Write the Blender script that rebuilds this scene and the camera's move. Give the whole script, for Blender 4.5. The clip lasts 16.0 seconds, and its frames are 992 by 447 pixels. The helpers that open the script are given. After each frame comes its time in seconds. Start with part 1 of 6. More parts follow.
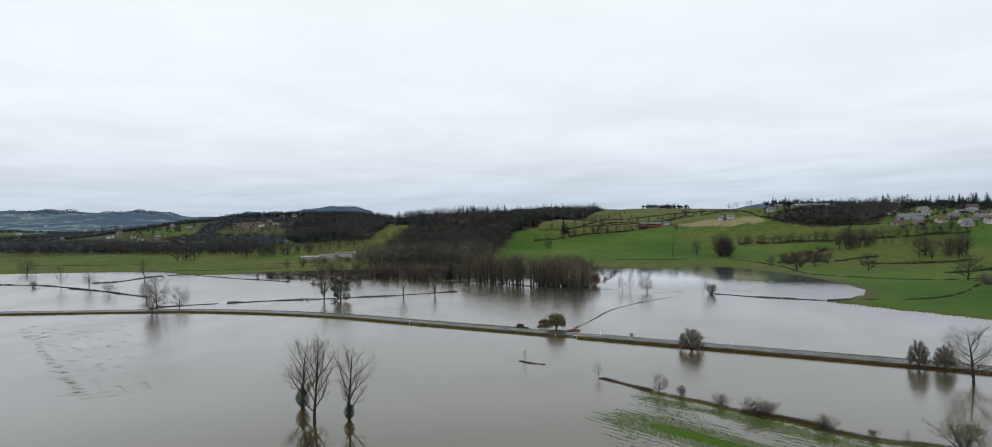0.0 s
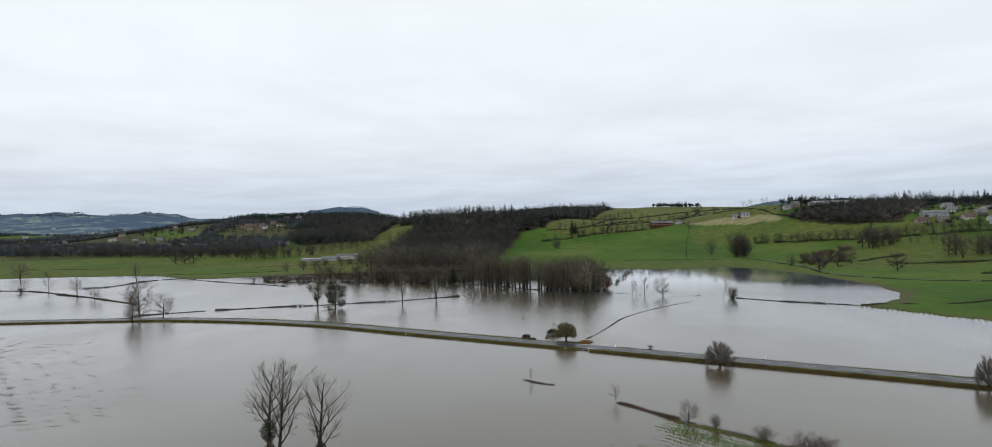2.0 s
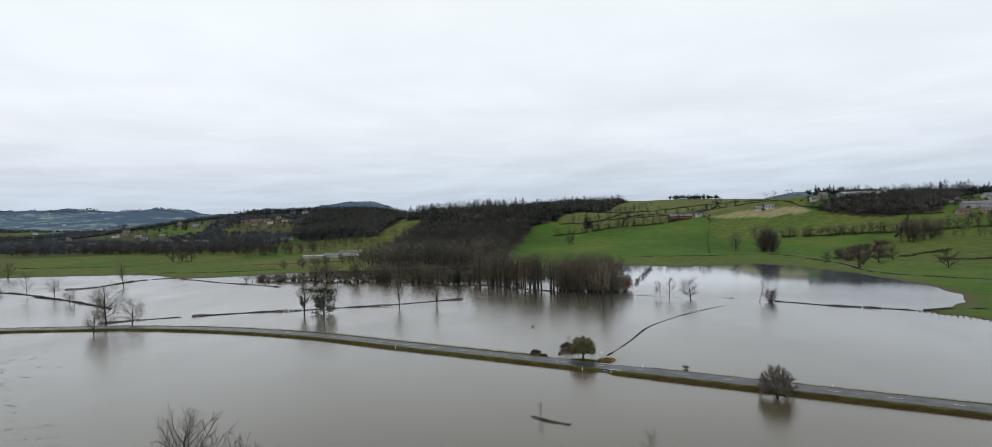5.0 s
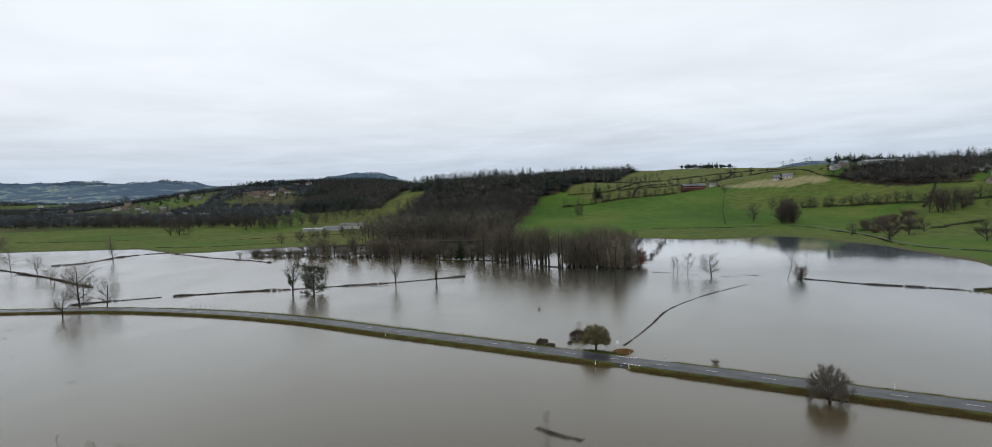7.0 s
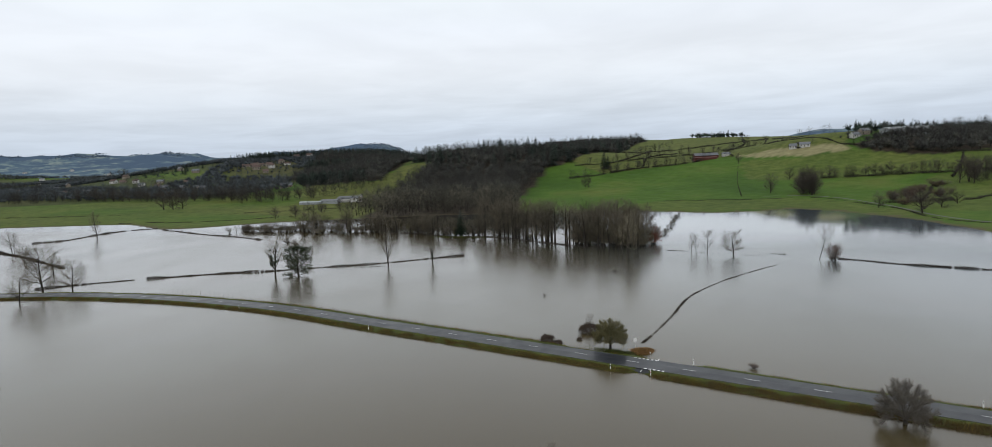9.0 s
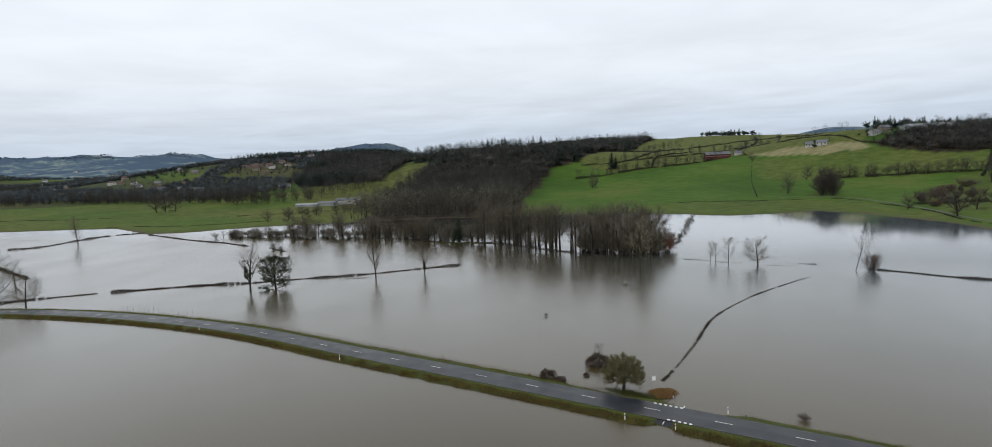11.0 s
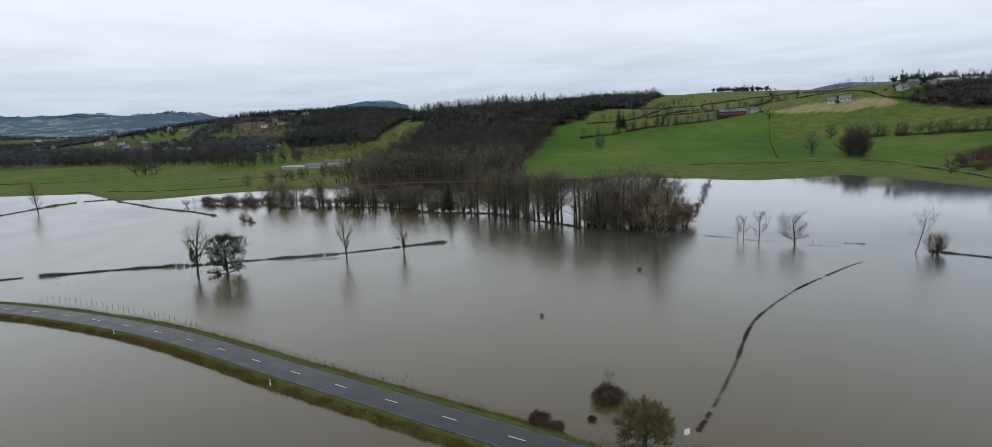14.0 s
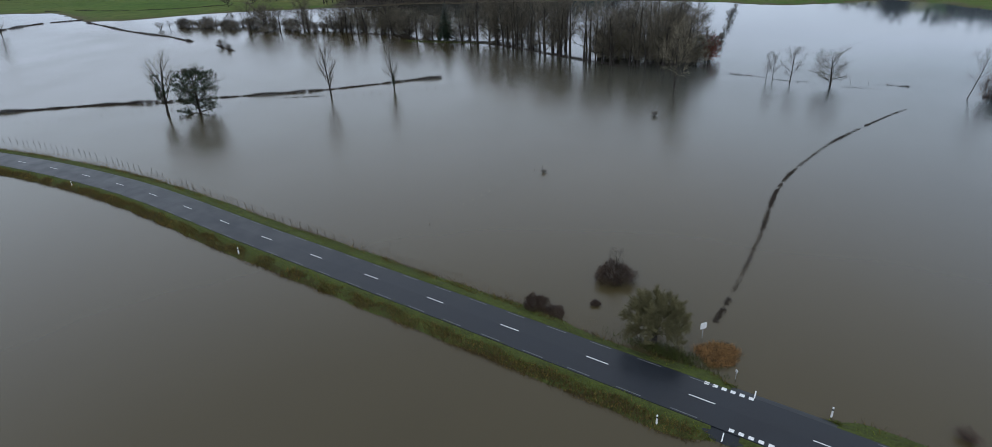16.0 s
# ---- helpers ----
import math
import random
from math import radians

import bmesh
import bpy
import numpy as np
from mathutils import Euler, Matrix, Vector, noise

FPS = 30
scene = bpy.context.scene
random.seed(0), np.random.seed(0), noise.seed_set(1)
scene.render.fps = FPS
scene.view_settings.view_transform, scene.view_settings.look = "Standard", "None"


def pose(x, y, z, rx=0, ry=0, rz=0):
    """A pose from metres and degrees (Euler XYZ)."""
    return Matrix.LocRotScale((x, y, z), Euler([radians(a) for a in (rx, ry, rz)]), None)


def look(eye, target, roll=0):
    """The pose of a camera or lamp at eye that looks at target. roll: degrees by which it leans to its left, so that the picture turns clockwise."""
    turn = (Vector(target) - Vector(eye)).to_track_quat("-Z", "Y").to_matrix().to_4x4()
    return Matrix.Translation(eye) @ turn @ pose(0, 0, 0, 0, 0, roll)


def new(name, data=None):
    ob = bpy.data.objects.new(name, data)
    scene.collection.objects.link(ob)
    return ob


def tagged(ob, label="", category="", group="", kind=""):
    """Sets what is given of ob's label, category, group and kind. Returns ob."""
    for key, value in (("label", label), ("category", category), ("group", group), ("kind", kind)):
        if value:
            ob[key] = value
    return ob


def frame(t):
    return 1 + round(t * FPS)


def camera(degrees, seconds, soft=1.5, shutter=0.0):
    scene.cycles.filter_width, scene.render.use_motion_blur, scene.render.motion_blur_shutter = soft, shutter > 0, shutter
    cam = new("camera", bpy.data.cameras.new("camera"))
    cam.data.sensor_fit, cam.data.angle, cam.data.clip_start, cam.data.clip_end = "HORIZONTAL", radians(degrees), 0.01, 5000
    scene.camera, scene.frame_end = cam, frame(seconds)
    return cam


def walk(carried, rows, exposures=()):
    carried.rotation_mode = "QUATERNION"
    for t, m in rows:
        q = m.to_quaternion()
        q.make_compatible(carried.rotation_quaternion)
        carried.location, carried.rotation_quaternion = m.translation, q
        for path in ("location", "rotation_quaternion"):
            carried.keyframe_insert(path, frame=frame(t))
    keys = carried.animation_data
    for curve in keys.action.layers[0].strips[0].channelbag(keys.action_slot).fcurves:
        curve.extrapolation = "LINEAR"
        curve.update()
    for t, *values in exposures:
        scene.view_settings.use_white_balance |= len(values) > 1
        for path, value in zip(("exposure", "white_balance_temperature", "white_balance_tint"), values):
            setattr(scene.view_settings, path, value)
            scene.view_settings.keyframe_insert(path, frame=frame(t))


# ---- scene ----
cam = camera(77.0, 16.0, soft=0.5)
PATH = [
    (0, (-0.277, -6.547, 48.982), (-0.401, -4.551, 48.967), -1.2),
    (0.5, (-0.236, -0.303, 48.983), (-0.366, 1.693, 48.968), -1.3),
    (1, (-0.137, 5.933, 49.176), (-0.274, 7.928, 49.159), -1.4),
    (1.5, (-0.004, 12.249, 49.083), (-0.148, 14.244, 49.068), -1.5),
    (2, (0.296, 18.799, 49.088), (0.146, 20.793, 49.073), -1.6),
    (2.5, (0.283, 24.968, 49.469), (0.127, 26.961, 49.452), -1.7),
    (3, (0.537, 31.824, 49.224), (0.371, 33.817, 49.208), -1.7),
    (3.5, (0.677, 38.361, 49.203), (0.504, 40.353, 49.186), -1.8),
    (6, (0.529, 71.528, 49.31), (0.323, 73.517, 49.246), -2.0),
    (6.5, (0.591, 78.217, 49.153), (0.377, 80.204, 49.064), -2.1),
    (7, (0.309, 84.989, 49.28), (0.089, 86.973, 49.153), -2.2),
    (7.5, (0.242, 91.922, 49.351), (0.014, 93.901, 49.177), -2.2),
    (8, (-0.123, 98.591, 49.487), (-0.355, 100.565, 49.269), -2.4),
    (8.5, (-0.114, 105.735, 49.3), (-0.353, 107.709, 49.081), -2.4),
    (9, (-0.393, 112.526, 49.29), (-0.635, 114.499, 49.07), -2.5),
    (11.5, (0.14, 146.409, 49.141), (-0.128, 148.378, 48.921), -2.8),
    (12, (0.033, 153.107, 49.094), (-0.238, 155.076, 48.874), -2.9),
    (12.5, (0.244, 159.929, 49.145), (-0.032, 161.898, 48.925), -2.9),
    (13, (0.212, 166.636, 49.197), (-0.069, 168.604, 48.976), -2.9),
    (13.5, (0.081, 173.155, 49.419), (-0.203, 175.121, 49.184), -2.9),
    (14, (0.223, 178.932, 49.542), (-0.059, 180.881, 49.19), -2.9),
    (14.5, (0.025, 184.054, 49.741), (-0.258, 185.958, 49.199), -2.8),
    (15, (-0.034, 188.86, 49.833), (-0.32, 190.704, 49.112), -2.9),
    (15.5, (-0.353, 193.182, 49.942), (-0.642, 194.963, 49.08), -2.7),
    (16, (-0.601, 197.203, 50.156), (-0.896, 198.975, 49.278), -2.7),
]
walk(cam, [(t, look(e, g, r)) for t, e, g, r in PATH],
     exposures=[(0.0, 0.0, 6300, 10), (13.4, 0.0, 6250, 10), (15.2, -0.05, 5800, 10), (16.0, -0.09, 5560, 10)])

# ---- daylight under a closed winter cloud ----
SUN_UP, SUN_TURN = 28, 200
world = bpy.data.worlds.new("overcast_sky")
scene.world = world
world.use_nodes = True
wn, wl = world.node_tree.nodes, world.node_tree.links
wn.clear()
w_out, w_bg = wn.new("ShaderNodeOutputWorld"), wn.new("ShaderNodeBackground")
sky = wn.new("ShaderNodeTexSky")
sky.sky_type, sky.sun_disc, sky.sun_elevation, sky.sun_rotation = "NISHITA", False, radians(SUN_UP), radians(SUN_TURN)
sky.air_density, sky.dust_density = 1.2, 3.0
w_geo = wn.new("ShaderNodeTexCoord")
w_sep = wn.new("ShaderNodeSeparateXYZ")
wl.new(w_geo.outputs["Generated"], w_sep.inputs[0])
w_ramp = wn.new("ShaderNodeValToRGB")
w_ramp.color_ramp.interpolation = "B_SPLINE"
stops = [(0.0, (0.58, 0.65, 0.74)), (0.03, (0.63, 0.70, 0.79)), (0.07, (0.74, 0.80, 0.87)), (0.13, (0.92, 0.94, 0.965)), (0.22, (0.94, 0.97, 1.01)), (0.33, (0.95, 1.02, 1.10)), (0.43, (1.09, 1.37, 1.66)), (0.62, (1.00, 1.17, 1.34)), (1.0, (0.96, 1.10, 1.25))]
while len(w_ramp.color_ramp.elements) < len(stops):
    w_ramp.color_ramp.elements.new(0.5)
for e, (p, c) in zip(w_ramp.color_ramp.elements, stops):
    e.position, e.color = p, (*c, 1)
wl.new(w_sep.outputs["Z"], w_ramp.inputs[0])
# cloud on a level sheet overhead, so that it flattens towards the horizon
w_up = wn.new("ShaderNodeMath")
w_up.operation = "ADD"
w_up.inputs[1].default_value = 0.075
wl.new(w_sep.outputs["Z"], w_up.inputs[0])
w_flat = wn.new("ShaderNodeCombineXYZ")
for axis in "XY":
    w_div = wn.new("ShaderNodeMath")
    w_div.operation = "DIVIDE"
    wl.new(w_sep.outputs[axis], w_div.inputs[0])
    wl.new(w_up.outputs[0], w_div.inputs[1])
    wl.new(w_div.outputs[0], w_flat.inputs[axis])


def cloud(scale, detail, lo, hi, dark, light, shift):
    """Brightness of one layer of cloud."""
    mp = wn.new("ShaderNodeMapping")
    mp.inputs["Location"].default_value = (shift, shift * 0.7, 0)
    wl.new(w_flat.outputs[0], mp.inputs[0])
    t = wn.new("ShaderNodeTexNoise")
    t.inputs["Scale"].default_value, t.inputs["Detail"].default_value, t.inputs["Roughness"].default_value, t.inputs["Distortion"].default_value = scale, detail, 0.55, 0.4
    wl.new(mp.outputs[0], t.inputs["Vector"])
    r = wn.new("ShaderNodeMapRange")
    r.interpolation_type = "SMOOTHSTEP"
    for q, val in enumerate((lo, hi, dark, light), 1):
        r.inputs[q].default_value = val
    wl.new(t.outputs["Fac"], r.inputs[0])
    return r.outputs[0]


w_cloud = wn.new("ShaderNodeMath")
w_cloud.operation = "MULTIPLY"
wl.new(cloud(0.30, 5, 0.30, 0.66, 0.90, 1.03, 2.3), w_cloud.inputs[0])
wl.new(cloud(0.95, 4, 0.30, 0.68, 0.94, 1.03, 7.1), w_cloud.inputs[1])
w_low = wn.new("ShaderNodeMapRange")
w_low.inputs[1].default_value, w_low.inputs[2].default_value, w_low.inputs[3].default_value, w_low.inputs[4].default_value = 0.07, 0.26, 1.0, 0.55
wl.new(w_sep.outputs["Z"], w_low.inputs[0])
w_mul = wn.new("ShaderNodeMix")
w_mul.data_type, w_mul.blend_type = "RGBA", "MULTIPLY"
wl.new(w_low.outputs[0], w_mul.inputs[0])
wl.new(w_ramp.outputs[0], w_mul.inputs[6])
wl.new(w_cloud.outputs[0], w_mul.inputs[7])
w_dim = wn.new("ShaderNodeMix")
w_dim.data_type, w_dim.blend_type = "RGBA", "MULTIPLY"
w_dim.inputs[0].default_value, w_dim.inputs[7].default_value = 1.0, (0.12, 0.12, 0.12, 1)
wl.new(sky.outputs[0], w_dim.inputs[6])
w_mix = wn.new("ShaderNodeMix")
w_mix.data_type = "RGBA"
w_mix.inputs[0].default_value = 0.94
wl.new(w_dim.outputs[2], w_mix.inputs[6])
wl.new(w_mul.outputs[2], w_mix.inputs[7])
wl.new(w_mix.outputs[2], w_bg.inputs[0])
w_bg.inputs[1].default_value = 1.0
wl.new(w_bg.outputs[0], w_out.inputs[0])
sun = new("sun", bpy.data.lights.new("sun", "SUN"))
sun.data.energy, sun.data.angle, sun.data.color = 0.5, radians(25), (1.0, 0.97, 0.93)
sun.matrix_world = look((0, 0, 300), (0 + 300 * math.sin(radians(SUN_TURN)) * -1, 300 * math.cos(radians(SUN_TURN)) * -1, 300 - 300 * math.tan(radians(SUN_UP))))


# ---- materials ----
def shader(name, rough=0.8, spec=0.3):
    m = bpy.data.materials.new(name)
    m.use_nodes = True
    n, l = m.node_tree.nodes, m.node_tree.links
    p = n["Principled BSDF"]
    p.inputs["Roughness"].default_value = rough
    p.inputs["Specular IOR Level"].default_value = spec
    return m, n, l, p


def noise_node(n, l, scale, detail=4, rough=0.55, coord="Object", squash=(1, 1, 1)):
    c = n.new("ShaderNodeTexCoord")
    mp = n.new("ShaderNodeMapping")
    mp.inputs["Scale"].default_value = squash
    l.new(c.outputs[coord], mp.inputs[0])
    t = n.new("ShaderNodeTexNoise")
    t.inputs["Scale"].default_value, t.inputs["Detail"].default_value, t.inputs["Roughness"].default_value = scale, detail, rough
    l.new(mp.outputs[0], t.inputs["Vector"])
    return t.outputs["Fac"]


def ramp(n, l, fac, stops):
    r = n.new("ShaderNodeValToRGB")
    while len(r.color_ramp.elements) < len(stops):
        r.color_ramp.elements.new(0.5)
    for e, (p, c) in zip(r.color_ramp.elements, stops):
        e.position, e.color = p, (*c, 1)
    l.new(fac, r.inputs[0])
    return r.outputs[0]


def blend(n, l, fac, a, b, mode="MIX"):
    x = n.new("ShaderNodeMix")
    x.data_type, x.blend_type = "RGBA", mode
    for k, v in ((0, fac), (6, a), (7, b)):
        if isinstance(v, (int, float)):
            x.inputs[k].default_value = v
        elif isinstance(v, tuple):
            x.inputs[k].default_value = (*v, 1)
        else:
            l.new(v, x.inputs[k])
    return x.outputs[2]


def bump(n, l, p, fac, strength, dist):
    b = n.new("ShaderNodeBump")
    b.inputs["Strength"].default_value, b.inputs["Distance"].default_value = strength, dist
    l.new(fac, b.inputs["Height"])
    l.new(b.outputs[0], p.inputs["Normal"])


def mottled(name, dark, light, scale, fine=0, rough=0.85, spec=0.25, relief=0.0, per_object=0.0):
    """A surface whose colour wanders between two tones at a broad and a fine scale."""
    m, n, l, p = shader(name, rough, spec)
    a = noise_node(n, l, scale)
    col = ramp(n, l, a, [(0.32, dark), (0.68, light)])
    if fine:
        b = noise_node(n, l, fine, 3, 0.65)
        col = blend(n, l, 0.55, col, ramp(n, l, b, [(0.3, tuple(0.55 * v for v in dark)), (0.7, tuple(min(1, 1.3 * v) for v in light))]))
        if relief:
            bump(n, l, p, b, 0.6, relief)
    if per_object:
        o = n.new("ShaderNodeObjectInfo")
        col = blend(n, l, per_object, col, ramp(n, l, o.outputs["Random"], [(0.0, (0.35, 0.35, 0.35)), (1.0, (1.5, 1.5, 1.5))]), "MULTIPLY")
    l.new(col, p.inputs["Base Color"])
    return m


def dappled(name, dark, light, scale, by_tree=False):
    """Like mottled, and every twig, or every whole tree, a little lighter or darker than the next."""
    m = mottled(name, dark, light, scale, scale * 8)
    n, l = m.node_tree.nodes, m.node_tree.links
    p = n["Principled BSDF"]
    old = p.inputs["Base Color"].links[0].from_socket
    g = n.new("ShaderNodeNewGeometry")
    if by_tree:
        g = n.new("ShaderNodeAttribute")
        g.attribute_name = "tone"
    l.new(blend(n, l, 0.8, old, ramp(n, l, g.outputs["Fac" if by_tree else "Random Per Island"], [(0.0, (0.35, 0.35, 0.36)), (0.6, (1.0, 1.0, 1.0)), (1.0, (1.9, 1.8, 1.65))]), "MULTIPLY"), p.inputs["Base Color"])
    return m


BARK = mottled("bark_winter", (0.014, 0.012, 0.010), (0.046, 0.040, 0.033), 0.9, 9.0)
TWIG = mottled("twig_brown", (0.078, 0.068, 0.047), (0.148, 0.130, 0.092), 0.35, per_object=0.5)
TWIG_DARK = mottled("twig_dark", (0.036, 0.031, 0.026), (0.080, 0.069, 0.056), 0.35, per_object=0.4)
TWIG_GREY = mottled("twig_grey", (0.080, 0.072, 0.061), (0.148, 0.132, 0.111), 0.35)
TWIG_RUSSET = mottled("twig_russet", (0.085, 0.026, 0.016), (0.150, 0.050, 0.030), 0.5)
TWIG_PALE = mottled("twig_pale", (0.165, 0.143, 0.095), (0.275, 0.240, 0.165), 0.5)
TWIG_OLIVE = mottled("twig_olive", (0.076, 0.070, 0.030), (0.140, 0.126, 0.058), 0.5)
TWIG_RUST = mottled("twig_rust", (0.062, 0.038, 0.028), (0.105, 0.068, 0.050), 0.5)
IVY = mottled("ivy_leaf", (0.010, 0.018, 0.007), (0.030, 0.048, 0.018), 0.9, rough=0.5)
NEEDLE = mottled("conifer_needles", (0.008, 0.016, 0.009), (0.022, 0.036, 0.018), 0.12, rough=0.7)
FAR_WOOD = dappled("far_bare_wood", (0.021, 0.023, 0.021), (0.060, 0.061, 0.053), 0.014, True)
FRONT_WOOD = dappled("shore_bare_wood", (0.046, 0.046, 0.034), (0.118, 0.112, 0.082), 0.02, True)
# valley trees: bare-wood tones with a blue-grey haze tint mixed in
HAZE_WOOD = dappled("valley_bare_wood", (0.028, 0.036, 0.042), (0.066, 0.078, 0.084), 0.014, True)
# ridge trees: blue of the far air put into the twig colour
HAZED_RIDGE_WOOD = dappled("far_ridge_wood", (0.085, 0.125, 0.180), (0.125, 0.170, 0.225), 0.006, True)
FIELD_HEDGE = dappled("field_hedge_twig", (0.016, 0.018, 0.012), (0.044, 0.042, 0.030), 0.03)
FAR_CONIFER = dappled("far_conifer_wood", (0.010, 0.019, 0.016), (0.026, 0.042, 0.030), 0.02, True)
GRASS = mottled("verge_grass", (0.030, 0.032, 0.009), (0.066, 0.086, 0.014), 0.55, 4.0, relief=0.06)
BLADE = dappled("grass_blades", (0.054, 0.070, 0.008), (0.130, 0.156, 0.016), 0.30)
SEDGE = dappled("bank_sedge", (0.046, 0.036, 0.009), (0.160, 0.118, 0.030), 0.35)
DRIFT_GRASS = mottled("drowned_grass", (0.050, 0.042, 0.030), (0.115, 0.098, 0.070), 0.5, 4.0)
DRY_GRASS = mottled("dead_grass", (0.075, 0.050, 0.026), (0.17, 0.125, 0.062), 0.5, 4.0)
REED = mottled("rust_reed", (0.19, 0.105, 0.036), (0.38, 0.215, 0.080), 0.8, 5.0)
REED_DARK = mottled("brown_reed", (0.046, 0.033, 0.015), (0.115, 0.080, 0.037), 0.8, 5.0)
MEADOW = mottled("meadow_grass", (0.060, 0.125, 0.014), (0.105, 0.200, 0.026), 0.3, 3.0)
HEDGE_BROWN = dappled("brown_hedge_twig", (0.040, 0.027, 0.018), (0.100, 0.070, 0.048), 0.8)
BRAMBLE = dappled("bramble_stem", (0.020, 0.013, 0.009), (0.075, 0.050, 0.034), 0.8)
HEDGE = dappled("hedge_twig", (0.016, 0.013, 0.011), (0.060, 0.048, 0.040), 0.8)
WOOD_POST = mottled("weathered_post", (0.045, 0.036, 0.028), (0.11, 0.094, 0.075), 3.0, 20.0)
PAINT_WHITE = mottled("road_paint", (0.62, 0.62, 0.60), (0.82, 0.82, 0.80), 2.0, 14.0, rough=0.5)
PAINT_WORN = mottled("worn_paint", (0.07, 0.075, 0.08), (0.18, 0.185, 0.19), 1.2, 9.0, rough=0.6)
PLASTIC_WHITE = mottled("white_plastic", (0.70, 0.70, 0.69), (0.80, 0.80, 0.79), 3.0, rough=0.4)
PLASTIC_RED = mottled("red_reflector", (0.30, 0.02, 0.015), (0.42, 0.03, 0.02), 3.0, rough=0.3)
RENDER_CREAM = mottled("cream_render", (0.15, 0.128, 0.10), (0.27, 0.235, 0.19), 0.4, 4.0, per_object=0.25)
RENDER_WHITE = mottled("white_render", (0.32, 0.32, 0.31), (0.50, 0.50, 0.48), 0.4, 4.0)
ROOF_TILE = mottled("clay_tiles", (0.066, 0.046, 0.040), (0.112, 0.078, 0.066), 0.5, 5.0, per_object=0.25)
ROOF_SLATE = mottled("slate_roof", (0.075, 0.080, 0.090), (0.15, 0.16, 0.175), 0.5, 5.0, rough=0.55, per_object=0.25)
SHEET_GREY = mottled("grey_sheeting", (0.19, 0.21, 0.22), (0.30, 0.32, 0.33), 0.3, 3.0, rough=0.5)
SHEET_PALE = mottled("pale_sheeting", (0.20, 0.23, 0.24), (0.34, 0.37, 0.38), 0.3, 3.0, rough=0.5)
LANE = mottled("wet_gravel", (0.06, 0.062, 0.055), (0.12, 0.118, 0.105), 0.4, 4.0)
SHEET_RED = mottled("red_brown_cladding", (0.055, 0.022, 0.018), (0.11, 0.040, 0.032), 0.3, 3.0)
GLASS_DARK = mottled("window_dark", (0.02, 0.022, 0.025), (0.04, 0.043, 0.048), 1.0, rough=0.15, spec=0.5)
SIGN_GREY = mottled("sign_metal", (0.30, 0.30, 0.30), (0.42, 0.42, 0.42), 3.0, rough=0.45)

# asphalt, damp, with a paler worn track under the wheels
ASPHALT, an, al, ap = shader("damp_asphalt", 0.5, 0.28)
a1 = noise_node(an, al, 0.25, 5)
a2 = noise_node(an, al, 14.0, 3, 0.7)
# blue of the sky reflected by the damp road is put into these tones
ac = ramp(an, al, a1, [(0.3, (0.007, 0.0098, 0.0150)), (0.7, (0.014, 0.0180, 0.0255))])
al.new(blend(an, al, 0.35, ac, ramp(an, al, a2, [(0.3, (0.008, 0.009, 0.011)), (0.75, (0.045, 0.046, 0.050))])), ap.inputs["Base Color"])
al.new(ramp(an, al, a1, [(0.3, (0.28, 0.28, 0.28)), (0.7, (0.46, 0.46, 0.46))]), ap.inputs["Roughness"])
bump(an, al, ap, a2, 0.25, 0.01)

# flood water: brown with silt, a mirror at a low angle, slow soft ripples
WATER, qn, ql, qp = shader("silty_flood_water", 0.07, 0.5)
qp.inputs["IOR"].default_value = 1.37
q_face = qn.new("ShaderNodeLayerWeight")
q_face.inputs["Blend"].default_value = 0.5
q_coat = qn.new("ShaderNodeMapRange")
q_coat.inputs[1].default_value, q_coat.inputs[2].default_value, q_coat.inputs[3].default_value, q_coat.inputs[4].default_value = 0.40, 0.86, 0.0, 0.66
ql.new(q_face.outputs["Facing"], q_coat.inputs[0])
ql.new(q_coat.outputs[0], qp.inputs["Coat Weight"])
qp.inputs["Coat IOR"].default_value = 1.5
q1 = noise_node(qn, ql, 0.012, 5)
q_silt = ramp(qn, ql, q1, [(0.3, (0.049, 0.0378, 0.0150)), (0.7, (0.061, 0.0475, 0.0200))])
# towards the eastern hill, reflected sky blue is mixed into the base colour
q_at = qn.new("ShaderNodeTexCoord")
q_dot = qn.new("ShaderNodeVectorMath")
q_dot.operation = "DOT_PRODUCT"
q_dot.inputs[1].default_value = (1.0, 0.6, 0.0)
ql.new(q_at.outputs["Object"], q_dot.inputs[0])
q_sky_tint = qn.new("ShaderNodeMapRange")
q_sky_tint.inputs[1].default_value, q_sky_tint.inputs[2].default_value = 205, 390
ql.new(q_dot.outputs["Value"], q_sky_tint.inputs[0])
ql.new(blend(qn, ql, q_sky_tint.outputs[0], q_silt, (0.062, 0.084, 0.098)), qp.inputs["Base Color"])
# wind roughens the open flood, the sheltered bay lies smooth
q2 = noise_node(qn, ql, 0.02, 4, 0.6, squash=(1, 0.55, 1))
q_open = ramp(qn, ql, q2, [(0.35, (0.19, 0.19, 0.19)), (0.7, (0.26, 0.26, 0.26))])
q_north = qn.new("ShaderNodeSeparateXYZ")
ql.new(q_at.outputs["Object"], q_north.inputs[0])
q_lee = qn.new("ShaderNodeMapRange")
q_lee.inputs[1].default_value, q_lee.inputs[2].default_value = 135, 185
ql.new(q_north.outputs["Y"], q_lee.inputs[0])
q_open = blend(qn, ql, q_lee.outputs[0], (0.07, 0.07, 0.07), q_open)
q_bay_way = qn.new("ShaderNodeVectorMath")
q_bay_way.operation = "DOT_PRODUCT"
q_bay_way.inputs[1].default_value = (0.3, 1.0, 0.0)
ql.new(q_at.outputs["Object"], q_bay_way.inputs[0])
q_bay = qn.new("ShaderNodeMapRange")
q_bay.inputs[1].default_value, q_bay.inputs[2].default_value = 440, 510
